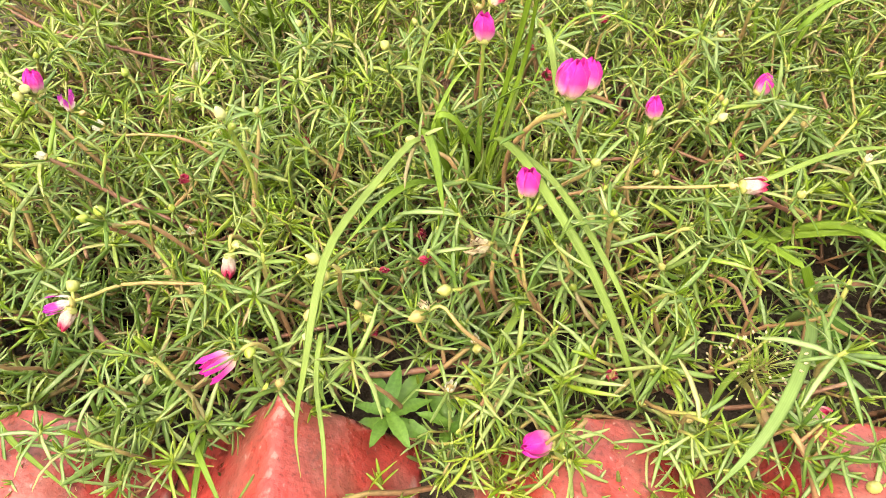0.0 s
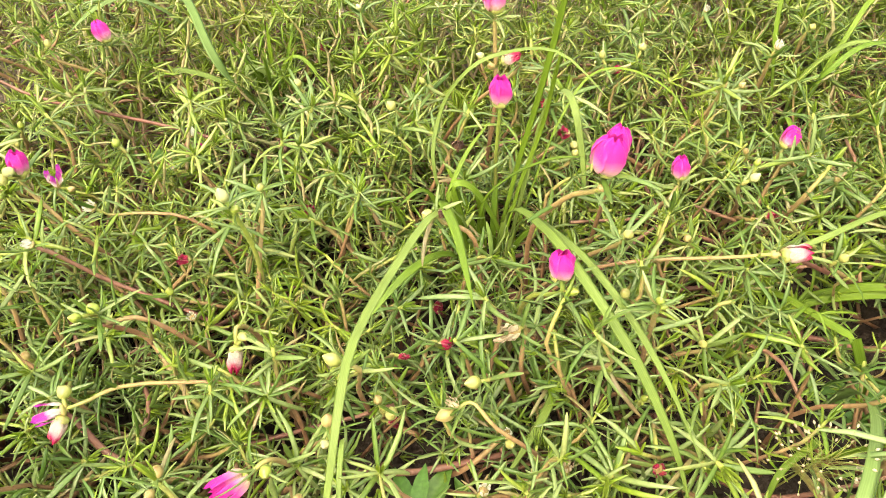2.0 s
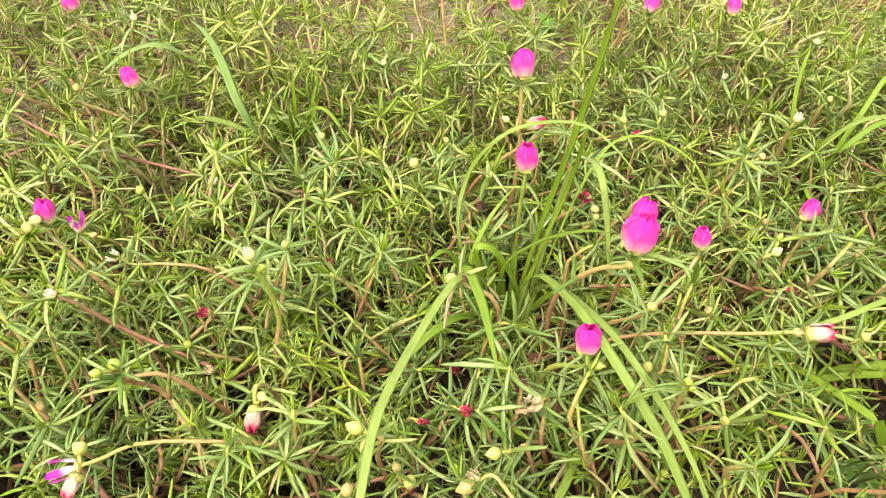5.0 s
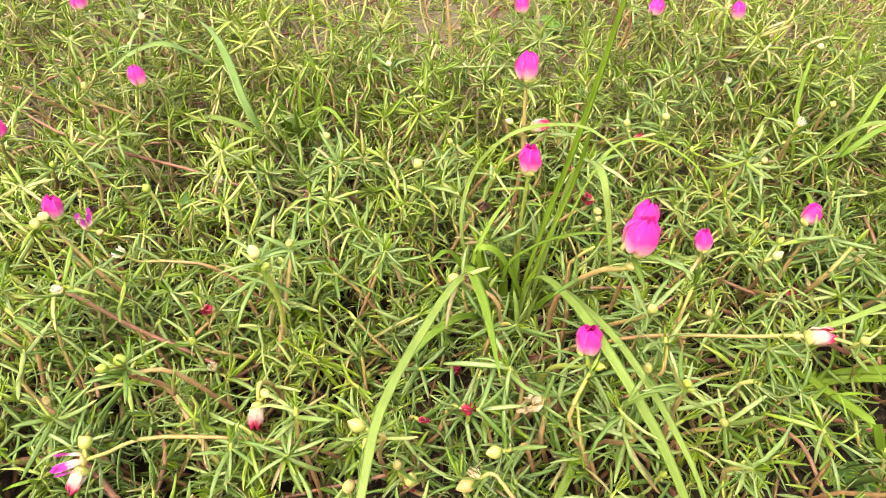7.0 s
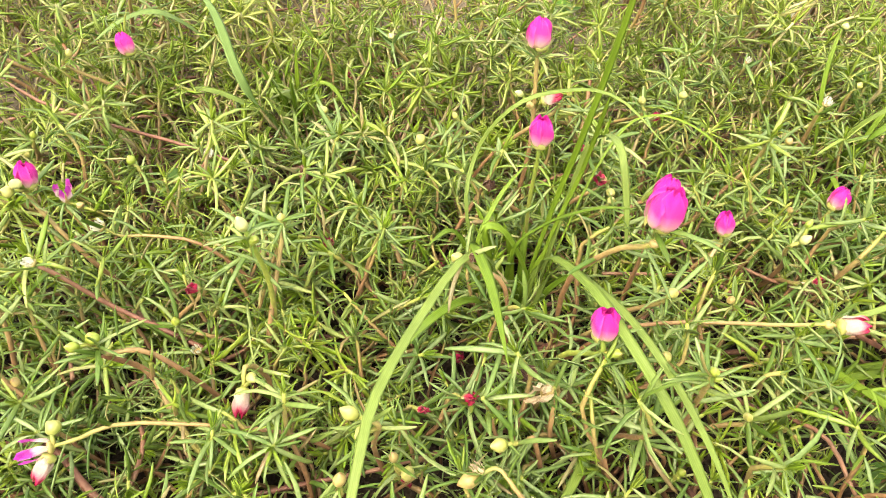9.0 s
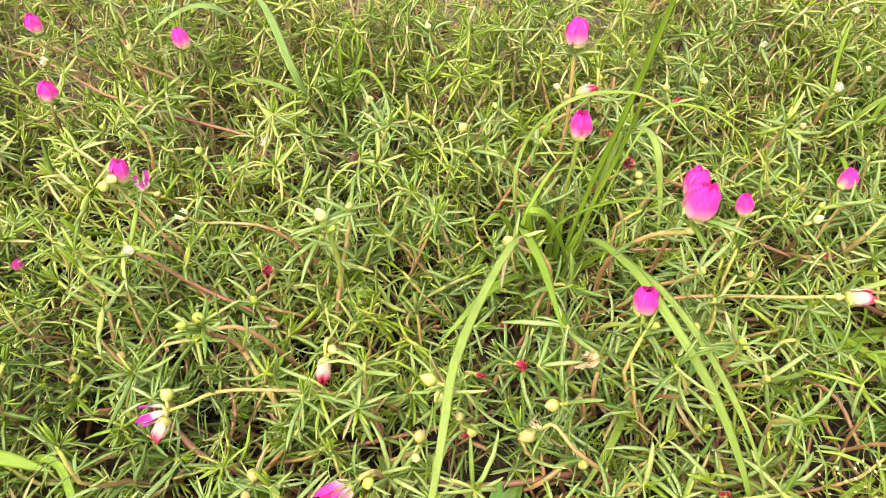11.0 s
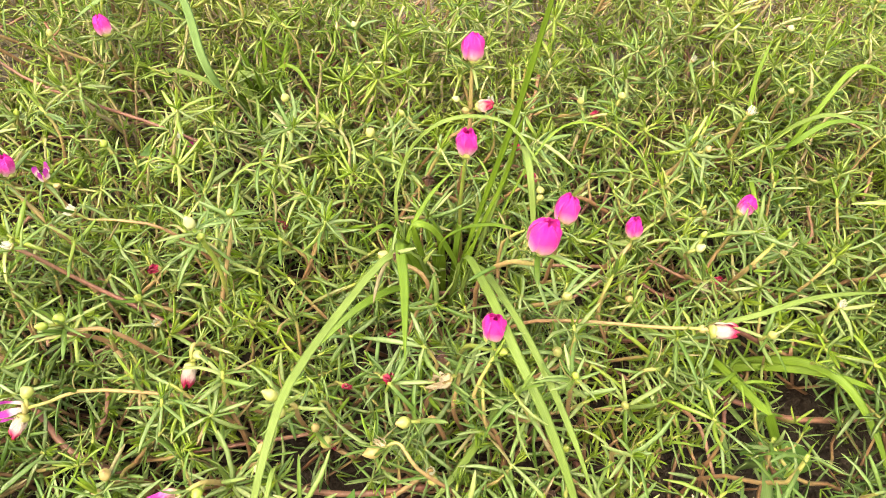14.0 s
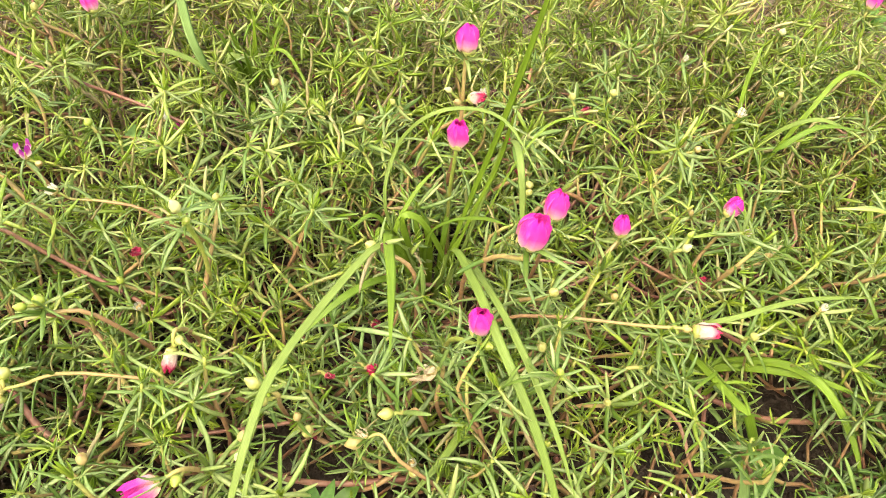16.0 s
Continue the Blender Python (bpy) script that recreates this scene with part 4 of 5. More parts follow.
# ---- grass plants ----
tuft = thing("grass_tuft", "green weed grass tuft with long arching blades", "grass", "grass tufts", (0.022, 0.372, 0.0))
blade(tuft, [(0.018, 0.368, 0.0), (0.004, 0.350, 0.085), (-0.014, 0.330, 0.112), (-0.036, 0.282, 0.120), (-0.053, 0.229, 0.131), (-0.058, 0.197, 0.128), (-0.063, 0.172, 0.108), (-0.070, 0.155, 0.078), (-0.068, 0.138, 0.060)], 0.0048, pale_grass_mat, 0.25, 0.1, taper=0.42)
blade(tuft, [(0.016, 0.368, 0.0), (0.004, 0.352, 0.07), (-0.009, 0.346, 0.106), (-0.003, 0.298, 0.124), (0.002, 0.243, 0.131)], 0.0064, grass_mat, 0.2, -0.2)
blade(tuft, [(0.012, 0.366, 0.0), (-0.004, 0.345, 0.060), (-0.030, 0.315, 0.080), (-0.062, 0.285, 0.062)], 0.0052, grass_mat, 0.3)
blade(tuft, [(0.025, 0.366, 0.0), (0.031, 0.350, 0.090), (0.042, 0.300, 0.128), (0.057, 0.258, 0.131), (0.077, 0.225, 0.112), (0.095, 0.197, 0.080), (0.106, 0.178, 0.048)], 0.0054, pale_grass_mat, 0.25, 0.1)
blade(tuft, [(0.030, 0.366, 0.0), (0.038, 0.345, 0.088), (0.053, 0.296, 0.122), (0.071, 0.256, 0.124), (0.091, 0.222, 0.104), (0.108, 0.196, 0.074)], 0.0044, pale_grass_mat, 0.3, -0.1)
blade(tuft, [(0.020, 0.376, 0.0), (0.004, 0.366, 0.070), (-0.002, 0.366, 0.100), (0.010, 0.368, 0.096), (0.026, 0.372, 0.062), (0.034, 0.376, 0.030)], 0.0052, grass_mat, 0.3)
blade(tuft, [(0.012, 0.372, 0.0), (-0.006, 0.362, 0.078), (0.004, 0.376, 0.112), (0.024, 0.398, 0.128)], 0.0030, grass_mat, 0.3)
blade(tuft, [(0.024, 0.378, 0.0), (0.042, 0.399, 0.085), (0.051, 0.398, 0.140), (0.057, 0.396, 0.185), (0.063, 0.392, 0.245), (0.067, 0.388, 0.290)], 0.0038, grass_mat, 0.35, 0.3)
blade(tuft, [(0.030, 0.380, 0.0), (0.042, 0.390, 0.070), (0.055, 0.396, 0.120), (0.058, 0.388, 0.165), (0.059, 0.380, 0.190)], 0.0027, grass_mat, 0.35, 0.2)
blade(tuft, [(0.020, 0.380, 0.0), (-0.012, 0.362, 0.105), (-0.010, 0.378, 0.144), (0.006, 0.372, 0.178), (0.028, 0.370, 0.190), (0.050, 0.345, 0.203), (0.068, 0.300, 0.202)], 0.0026, pale_grass_mat, 0.3, 0.2)
blade(tuft, [(0.036, 0.386, 0.0), (0.058, 0.415, 0.110), (0.063, 0.405, 0.140), (0.064, 0.365, 0.162), (0.070, 0.346, 0.135), (0.074, 0.338, 0.105)], 0.0044, pale_grass_mat, 0.3, 0.2)
blade(tuft, [(0.016, 0.376, 0.0), (0.016, 0.368, 0.077), (0.028, 0.348, 0.120), (0.044, 0.318, 0.158), (0.056, 0.298, 0.176)], 0.0036, grass_mat, 0.3)
blade(tuft, [(0.016, 0.374, 0.0), (-0.004, 0.372, 0.060), (-0.020, 0.372, 0.092), (-0.036, 0.350, 0.100)], 0.0040, grass_mat, 0.3)
blade(tuft, [(0.034, 0.382, 0.0), (0.075, 0.430, 0.105), (0.110, 0.455, 0.125), (0.155, 0.440, 0.110), (0.178, 0.415, 0.060)], 0.0019, grass_mat, 0.3)
for k in range(6):
    a = 0.4 + k * 1.05
    r, h = 0.018 + 0.012 * (k % 3), 0.070 + 0.010 * (k % 4)
    blade(tuft, [(0.026 + 0.005 * math.cos(a), 0.378 + 0.005 * math.sin(a), 0.0), (0.026 + r * 0.5 * math.cos(a), 0.380 + r * 0.5 * math.sin(a), h * 0.6), (0.026 + r * math.cos(a), 0.382 + r * math.sin(a), h)], 0.0046, grass_mat, 0.35)

tuft = thing("grass_tuft", "green weed grass tuft with a kinked blade", "grass", "grass tufts", (0.188, 0.335, 0.0))
blade(tuft, [(0.190, 0.342, -0.004), (0.196, 0.334, 0.022), (0.203, 0.320, 0.040), (0.2115, 0.293, 0.053), (0.220, 0.266, 0.064)], 0.0058, grass_mat, 0.3, 0.1, "broad blade bent to a sharp kink", taper=0.985)
blade(tuft, [(0.220, 0.266, 0.064), (0.231, 0.265, 0.044), (0.243, 0.265, 0.022), (0.252, 0.264, 0.002)], 0.0062, grass_mat, 0.3, 1.15, base_width=1.0, taper=0.3)
blade(tuft, [(0.188, 0.340, -0.004), (0.216, 0.331, 0.012), (0.241, 0.323, 0.036), (0.262, 0.311, 0.054), (0.280, 0.293, 0.058), (0.298, 0.264, 0.042), (0.308, 0.236, 0.018)], 0.0066, grass_mat, 0.25, 0.1)
blade(tuft, [(0.190, 0.338, -0.004), (0.214, 0.326, 0.014), (0.240, 0.318, 0.036), (0.275, 0.302, 0.056), (0.320, 0.290, 0.050)], 0.0060, grass_mat, 0.25)
blade(tuft, [(0.188, 0.338, -0.004), (0.190, 0.320, 0.070), (0.212, 0.316, 0.096), (0.256, 0.330, 0.102), (0.325, 0.350, 0.088)], 0.0036, pale_grass_mat, 0.3)
blade(tuft, [(0.184, 0.334, -0.004), (0.192, 0.318, 0.026), (0.222, 0.294, 0.016), (0.252, 0.270, -0.006)], 0.0042, grey_grass_mat, 0.3)
blade(tuft, [(0.180, 0.322, -0.004), (0.200, 0.310, 0.030), (0.226, 0.296, 0.034), (0.238, 0.276, 0.018), (0.242, 0.262, 0.002)], 0.0026, grey_grass_mat, 0.3)
blade(tuft, [(0.182, 0.330, -0.004), (0.190, 0.308, 0.034), (0.206, 0.272, 0.026), (0.216, 0.240, 0.006)], 0.0040, grey_grass_mat, 0.3)

tuft = thing("grass_tuft", "green weed grass tuft with broad pale blades", "grass", "grass tufts", (-0.150, 0.570, 0.0))
blade(tuft, [(-0.152, 0.548, 0.0), (-0.159, 0.525, 0.062), (-0.168, 0.506, 0.096), (-0.178, 0.512, 0.118), (-0.193, 0.543, 0.132), (-0.211, 0.576, 0.137), (-0.239, 0.621, 0.130)], 0.0070, grey_grass_mat, 0.15, 0.3)
blade(tuft, [(-0.145, 0.568, 0.0), (-0.150, 0.560, 0.060), (-0.167, 0.553, 0.072), (-0.150, 0.545, 0.040), (-0.137, 0.538, 0.012)], 0.0064, pale_grass_mat, 0.2)
blade(tuft, [(-0.152, 0.566, 0.0), (-0.175, 0.548, 0.055), (-0.215, 0.542, 0.080), (-0.250, 0.540, 0.070)], 0.0052, pale_grass_mat, 0.3)
blade(tuft, [(-0.146, 0.572, 0.0), (-0.140, 0.575, 0.060), (-0.120, 0.570, 0.070), (-0.095, 0.548, 0.040)], 0.0040, grass_mat, 0.3)
blade(tuft, [(-0.156, 0.566, 0.0), (-0.165, 0.548, 0.040), (-0.168, 0.522, 0.050), (-0.165, 0.49, 0.020)], 0.0046, grass_mat, 0.4)
blade(tuft, [(-0.150, 0.562, 0.0), (-0.148, 0.545, 0.035), (-0.140, 0.520, 0.040), (-0.125, 0.50, 0.015)], 0.0046, grass_mat, 0.4)
for k in range(14):
    a = k * 0.45
    r, h = 0.018 + 0.010 * (k % 3), 0.076 + 0.010 * (k % 4)
    blade(tuft, [(-0.150 + 0.006 * math.cos(a), 0.566 + 0.006 * math.sin(a), 0.0), (-0.150 + r * 0.5 * math.cos(a), 0.562 + r * 0.5 * math.sin(a), h * 0.6), (-0.150 + r * math.cos(a), 0.555 + r * math.sin(a), h)], 0.0036, grass_mat, 0.4)

tuft = thing("grass_tuft", "single broad pale grass blade bending over", "grass", "grass tufts", (-0.225, 0.640, 0.0))
blade(tuft, [(-0.225, 0.640, 0.0), (-0.233, 0.628, 0.07), (-0.258, 0.602, 0.113), (-0.290, 0.599, 0.108), (-0.314, 0.574, 0.096)], 0.0062, grey_grass_mat, 0.2)
tuft = thing("grass_tuft", "green weed grass tuft with thin arching blades", "grass", "grass tufts", (0.290, 0.520, 0.0))
blade(tuft, [(0.288, 0.518, 0.0), (0.278, 0.500, 0.060), (0.275, 0.475, 0.100), (0.300, 0.480, 0.122), (0.345, 0.490, 0.115)], 0.0046, grass_mat, 0.3)
blade(tuft, [(0.290, 0.522, 0.0), (0.285, 0.515, 0.070), (0.310, 0.505, 0.110), (0.360, 0.505, 0.095)], 0.0042, pale_grass_mat, 0.3)
blade(tuft, [(0.286, 0.522, 0.0), (0.262, 0.520, 0.080), (0.256, 0.530, 0.120), (0.262, 0.545, 0.150)], 0.0042, grass_mat, 0.3)
blade(tuft, [(0.284, 0.516, 0.0), (0.262, 0.480, 0.060), (0.255, 0.452, 0.070), (0.270, 0.415, 0.040)], 0.0044, grass_mat, 0.3)
blade(tuft, [(0.294, 0.520, 0.0), (0.320, 0.535, 0.090), (0.350, 0.560, 0.120), (0.400, 0.570, 0.100)], 0.0044, grass_mat, 0.3)

tuft = thing("grass_tuft", "weed grass tuft with a broad blade over the bricks", "grass", "grass tufts", (0.200, 0.228, 0.0))
blade(tuft, [(0.214, 0.258, 0.0), (0.210, 0.238, 0.055), (0.194, 0.206, 0.084), (0.172, 0.172, 0.088), (0.150, 0.146, 0.080), (0.128, 0.130, 0.055)], 0.0064, grey_grass_mat, 0.25, 0.1)
blade(tuft, [(0.198, 0.230, 0.0), (0.185, 0.215, 0.045), (0.160, 0.200, 0.040), (0.148, 0.18, 0.015)], 0.0040, grass_mat, 0.3)
blade(tuft, [(0.202, 0.226, 0.0), (0.235, 0.205, 0.060), (0.265, 0.180, 0.050)], 0.0038, grass_mat, 0.3)

tuft = thing("grass_tuft", "thin yellow-green grass blades over the bricks", "grass", "grass tufts", (-0.075, 0.215, 0.0))
blade(tuft, [(-0.075, 0.214, 0.0), (-0.062, 0.205, 0.085), (-0.062, 0.178, 0.084), (-0.057, 0.150, 0.070), (-0.054, 0.125, 0.062)], 0.0026, pale_grass_mat, 0.3)
blade(tuft, [(-0.140, 0.190, 0.0), (-0.134, 0.176, 0.045), (-0.120, 0.150, 0.062), (-0.100, 0.118, 0.055)], 0.0036, grass_mat, 0.3)
blade(tuft, [(-0.132, 0.188, 0.0), (-0.126, 0.170, 0.040), (-0.122, 0.140, 0.050), (-0.122, 0.116, 0.040)], 0.0034, grass_mat, 0.3)
tuft = thing("grass_tuft", "bright green short grass blades beside a brick", "grass", "grass tufts", (-0.290, 0.225, 0.0))
blade(tuft, [(-0.29, 0.225, 0.0), (-0.280, 0.215, 0.050), (-0.255, 0.205, 0.066), (-0.225, 0.165, 0.062), (-0.175, 0.130, 0.050)], 0.0044, grass_mat, 0.3)
blade(tuft, [(-0.294, 0.225, 0.0), (-0.300, 0.214, 0.055), (-0.286, 0.210, 0.064), (-0.262, 0.206, 0.058)], 0.0080, grass_mat, 0.2)
blade(tuft, [(-0.296, 0.222, 0.0), (-0.312, 0.210, 0.050), (-0.330, 0.200, 0.052)], 0.0060, grass_mat, 0.3)
tuft = thing("grass_tuft", "short grass blades in a soil gap", "grass", "grass tufts", (0.150, 0.262, 0.0))
for k in range(3):
    a = k * 1.3
    blade(tuft, [(0.150 + 0.004 * math.cos(a), 0.262 + 0.004 * math.sin(a), 0.0), (0.150 + 0.016 * math.cos(a), 0.258 + 0.016 * math.sin(a), 0.035 + 0.004 * (k % 3)), (0.150 + 0.036 * math.cos(a), 0.252 + 0.034 * math.sin(a), 0.044 + 0.006 * (k % 2))], 0.0018, grass_mat, 0.35)

tuft = thing("grass_tuft", "single pale grass blade low among the shoots", "grass", "grass tufts", (0.062, 0.290, 0.0))
blade(tuft, [(0.062, 0.290, 0.0), (0.061, 0.280, 0.040), (0.053, 0.256, 0.050), (0.036, 0.226, 0.050), (0.012, 0.196, 0.042)], 0.0052, pale_grass_mat, 0.25, 0.1)

for gx, gy, gn in ((0.205, 0.300, 6), (0.232, 0.318, 6)):
    tuft = thing("grass_tuft", "low dark green grass blades in a soil gap", "grass", "grass tufts", (gx, gy, 0.0))
    for k in range(gn):
        a = k * 2.399 + gx * 50
        r, h = 0.020 + 0.012 * (k % 3), 0.030 + 0.010 * (k % 4)
        blade(tuft, [(gx + 0.004 * math.cos(a), gy + 0.004 * math.sin(a), 0.0), (gx + r * 0.55 * math.cos(a), gy + r * 0.55 * math.sin(a), h), (gx + r * 1.5 * math.cos(a), gy + r * 1.5 * math.sin(a), h * 0.95)], 0.0017 + 0.0004 * (k % 3), grass_mat, 0.35)

# ---- broad-leaved weeds ----
def broad_leaf_mesh(length, width, droop, rounded):
    verts, uvs, faces = [], [], []
    nu, nv = 10, 7
    for i in range(nu):
        u = i / (nu - 1)
        w = width * 0.5 * (math.sin(math.pi * (0.04 + 0.95 * u)) ** (0.55 if rounded else 0.85)) * (1.0 if rounded else (1.15 - 0.3 * u))
        for j in range(nv):
            s = 2 * j / (nv - 1) - 1
            verts.append((length * u, s * w, length * (0.10 * u - droop * u * u) + 0.22 * abs(s) * w - (0.0 if rounded else 0.0012) * math.cos(u * 22) * abs(s)))
            uvs.append((0.2 + 0.7 * u, 0.5 + 0.5 * s))
    for i in range(nu - 1):
        for j in range(nv - 1):
            a = i * nv + j
            faces.append((a, a + nv, a + nv + 1, a + 1))
    return mesh("leaf", verts, faces, weed_mat, uvs)


POINTED = broad_leaf_mesh(0.034, 0.0108, 0.22, False)
ROUND = broad_leaf_mesh(0.026, 0.023, 0.12, True)


def broad_weed(x, y, h, me, count, scale, seed, label, spread=62, ways=()):
    rng = random.Random(seed)
    root = thing("broadleaf_weed", label, "weed", "broad-leaved weeds", (x, y, ground_height(x, y) - 0.001))
    part("stem", tube("stem", smooth_line([(0, 0, 0), (0.002, 0.001, h * 0.5), (0, 0, h)], 6), 0.0013, 0.0010, green_stem_mat, 6), root)
    for i in range(count):
        a = ways[i] if ways else i * 2.399 + seed
        z = h * (0.55 + 0.45 * i / count)
        d = Vector((math.cos(a), math.sin(a), 0))
        part("leaf", me, root, leaf_pose(Vector((0, 0, z)), Vector((0, 0, 1)), Vector((1, 0, 0)), Vector((0, 1, 0)), radians(rng.uniform(spread - 12, spread + 14)), a, scale * rng.uniform(0.75, 1.1) * (1.1 - 0.4 * i / count)))


broad_weed(-0.030, 0.188, 0.038, POINTED, 9, 1.0, 1, "broad-leaved green weed with pointed leaves behind the bricks", 80)
broad_weed(0.005, 0.186, 0.030, POINTED, 6, 0.8, 2, "broad-leaved green weed with pointed leaves behind the bricks")
broad_weed(0.259, 0.272, 0.010, ROUND, 4, 1.0, 3, "low weed with round green leaves on the soil", 84, (3.05, 0.25, 1.2, 4.4))
broad_weed(0.252, 0.250, 0.008, ROUND, 3, 0.75, 4, "low weed with round green leaves on the soil", 84, (0.6, 2.6, 4.5))
broad_weed(0.175, 0.430, 0.030, ROUND, 6, 0.55, 5, "low weed with small round dark leaves", 75)
broad_weed(0.215, 0.445, 0.035, ROUND, 6, 0.5, 6, "low weed with small round dark leaves", 75)
broad_weed(-0.235, 0.485, 0.040, ROUND, 4, 0.8, 7, "low weed with round green leaves", 78)
broad_weed(0.50, 0.80, 0.050, POINTED, 7, 1.2, 8, "broad-leaved green weed with pointed leaves")
broad_weed(0.10, 0.79, 0.06, ROUND, 7, 1.0, 9, "low weed with round green leaves", 70)

# ---- a feathery seed head ----
panicle = thing("grass_seed_head", "fine feathery grass seed head with tiny pale seeds", "grass", "", (0.165, 0.205, 0.0))
rng = random.Random(5)
part("stalk", tube("stalk", smooth_line([(0, 0, 0), (0.004, -0.008, 0.055), (-0.004, -0.020, 0.092)], 8), 0.0006, 0.0003, green_stem_mat, 5), panicle)
v_, f_, u_ = bud_data(0.0007, 0.0021, 0, 4, 5)
SEED = mesh("seed", v_, f_, straw_mat, u_)
for i in range(60):
    s = 0.45 + 0.55 * i / 60
    o = Vector((0.004 * math.sin(3.1 * s) - 0.004 * s * s, -0.020 * s * s - 0.003 * s, 0.092 * s))
    a = i * 2.399
    tip = o + Vector((math.cos(a) * 0.027 * (1.15 - s * 0.6), math.sin(a) * 0.021 * (1.15 - s * 0.6), 0.006 + 0.006 * rng.random()))
    part("seed_stalk", tube("seed_stalk", [o, o.lerp(tip, 0.5) + Vector((0, 0, 0.002)), tip], 0.00016, 0.00012, green_stem_mat, 3), panicle)
    part("seed", SEED, panicle, aim(tip, (math.cos(a), math.sin(a), 0.6)))

# ---- a pebble at the far edge ----
def pebble(x, y, size, seed):
    bm = bmesh.new()
    bmesh.ops.create_icosphere(bm, subdivisions=3, radius=1)
    for v in bm.verts:
        k = 1 + 0.22 * noise.noise(v.co * 1.6 + Vector((seed, 0, 0))) + 0.06 * noise.noise(v.co * 6 + Vector((seed, 3, 0)))
        v.co = Vector((v.co.x * size * k, v.co.y * size * 0.8 * k, v.co.z * size * 0.62 * k))
    me = bpy.data.meshes.new("pebble")
    bm.to_mesh(me)
    bm.free()
    me.materials.append(stone_mat)
    me.polygons.foreach_set("use_smooth", [True] * len(me.polygons))
    ob = new("pebble", me)
    ob.matrix_world = pose(x, y, ground_height(x, y) + size * 0.35, 0, 0, 30 * seed)
    tagged(ob, "dark grey rounded pebble on bare soil", "stone")


pebble(-0.440, 0.722, 0.014, 1)

# ---- clods of soil in the gaps ----
GAPS = [(0.192, 0.300, 0.027), (0.226, 0.304, 0.031), (0.260, 0.302, 0.026), (0.238, 0.254, 0.026), (0.262, 0.274, 0.030), (0.294, 0.296, 0.022), (0.186, 0.250, 0.022), (0.200, 0.280, 0.027), (0.230, 0.284, 0.028), (-0.329, 0.392, 0.034), (-0.290, 0.356, 0.026), (-0.337, 0.540, 0.030),
        (-0.142, 0.762, 0.050), (-0.039, 0.807, 0.050), (0.026, 0.743, 0.045), (0.046, 0.818, 0.045), (0.535, 0.831, 0.06), (-0.10, 0.80, 0.040), (-0.425, 0.690, 0.036)]


def make_clods():
    rng = random.Random(9)
    bm = bmesh.new()
    bmesh.ops.create_icosphere(bm, subdivisions=1, radius=1)
    base_v = np.array([v.co[:] for v in bm.verts])
    base_f = [[v.index for v in f.verts] for f in bm.faces]
    bm.free()
    verts, faces = [], []
    for gx, gy, gr in GAPS:
        for i in range(170):
            a, r = rng.uniform(0, 6.28), gr * 1.2 * math.sqrt(rng.random())
            x, y = gx + r * math.cos(a), gy + r * math.sin(a)
            s = rng.choice((0.0014, 0.0022, 0.0034, 0.0018, 0.0055)) * rng.uniform(0.7, 1.3)
            o = np.array((x, y, ground_height(x, y) + s * 0.3))
            k = len(verts)
            jit = np.array([[rng.uniform(0.7, 1.25)] for _ in base_v])
            verts.extend((base_v * jit * np.array((s, s * rng.uniform(0.7, 1.1), s * 0.75)) + o).tolist())
            faces.extend([[q + k for q in f] for f in base_f])
    ob = new("soil_clods", mesh("soil_clods", verts, faces, soil_mat, None, False))
    tagged(ob, "crumbs and small clods of damp brown soil", "soil", "", "stuff")


make_clods()

# ---- leafy shoots of the bed ----
def shoot_form(seed):
    """One leafy shoot: its stem line and its leaves."""
    rng = random.Random(seed)
    kind = (seed - 200) % 5
    h, lean = ((0.060, 0.9), (0.062, 0.5), (0.036, 2.0), (0.052, 1.4), (0.092, 0.35))[kind]
    h, lean = h * rng.uniform(0.85, 1.2), lean * rng.uniform(0.7, 1.3)
    w = lambda: rng.uniform(-0.010, 0.010)
    line = smooth_line([(0, 0, 0), (h * lean * 0.40, w(), h * 0.38), (h * lean * 0.80, w(), h * 0.78), (h * lean, w(), h)], 14)
    if kind == 0:
        plan = leaf_plan(line, rng, 0.30, 11, 7, 8, (40, 80))
    elif kind == 1:
        plan = leaf_plan(line, rng, 0.45, 6, 10, 3, (55, 88))
    elif kind == 2:
        plan = leaf_plan(line, rng, 0.20, 14, 6, 4, (45, 85))
    elif kind == 3:
        plan = leaf_plan(line, rng, 0.28, 11, 7, 8, (40, 72))
    else:
        plan = leaf_plan(line, rng, 0.32, 10, 8, 5, (35, 78))
    fr = frames_along(line)
    for node in ((0.5,), (0.62,), (0.45, 0.7), (0.5, 0.75), (0.42, 0.66))[kind]:
        k = int(node * 14)
        a0 = rng.uniform(0, 6.28)
        out = fr[k][1] * math.cos(a0) + fr[k][2] * math.sin(a0)
        tip = line[k] + (out + fr[k][0] * 0.8).normalized() * 0.005
        d = (out + fr[k][0] * 0.8).normalized()
        side = d.cross(fr[k][0]).normalized()
        for q in range(5):
            plan.append((leaf_pose(tip, d, side, d.cross(side), radians(rng.uniform(12, 55)), q * 1.35, rng.uniform(0.55, 0.9)), rng.choice((8, 9, 10, 11))))
    if kind == 4:
        plan = [(m, {3: 6, 4: 7, 5: 1}.get(k, k)) for m, k in plan]
    return line, plan


FORMS = [shoot_form(s) for s in range(200, 220)]
BED_LABELS = ["leafy moss rose shoot with bright green young tip", "moss rose shoot ending in a star of narrow leaves", "densely leaved moss rose shoot with upright tip", "spreading moss rose shoot with grey-green leaves"]


def open_soil(x, y):
    return min((math.hypot(x - gx, y - gy) / gr for gx, gy, gr in GAPS))


WEEDS = [(-0.030, 0.188, 0.030), (0.260, 0.272, 0.026), (-0.160, 0.528, 0.030), (0.026, 0.356, 0.030)]


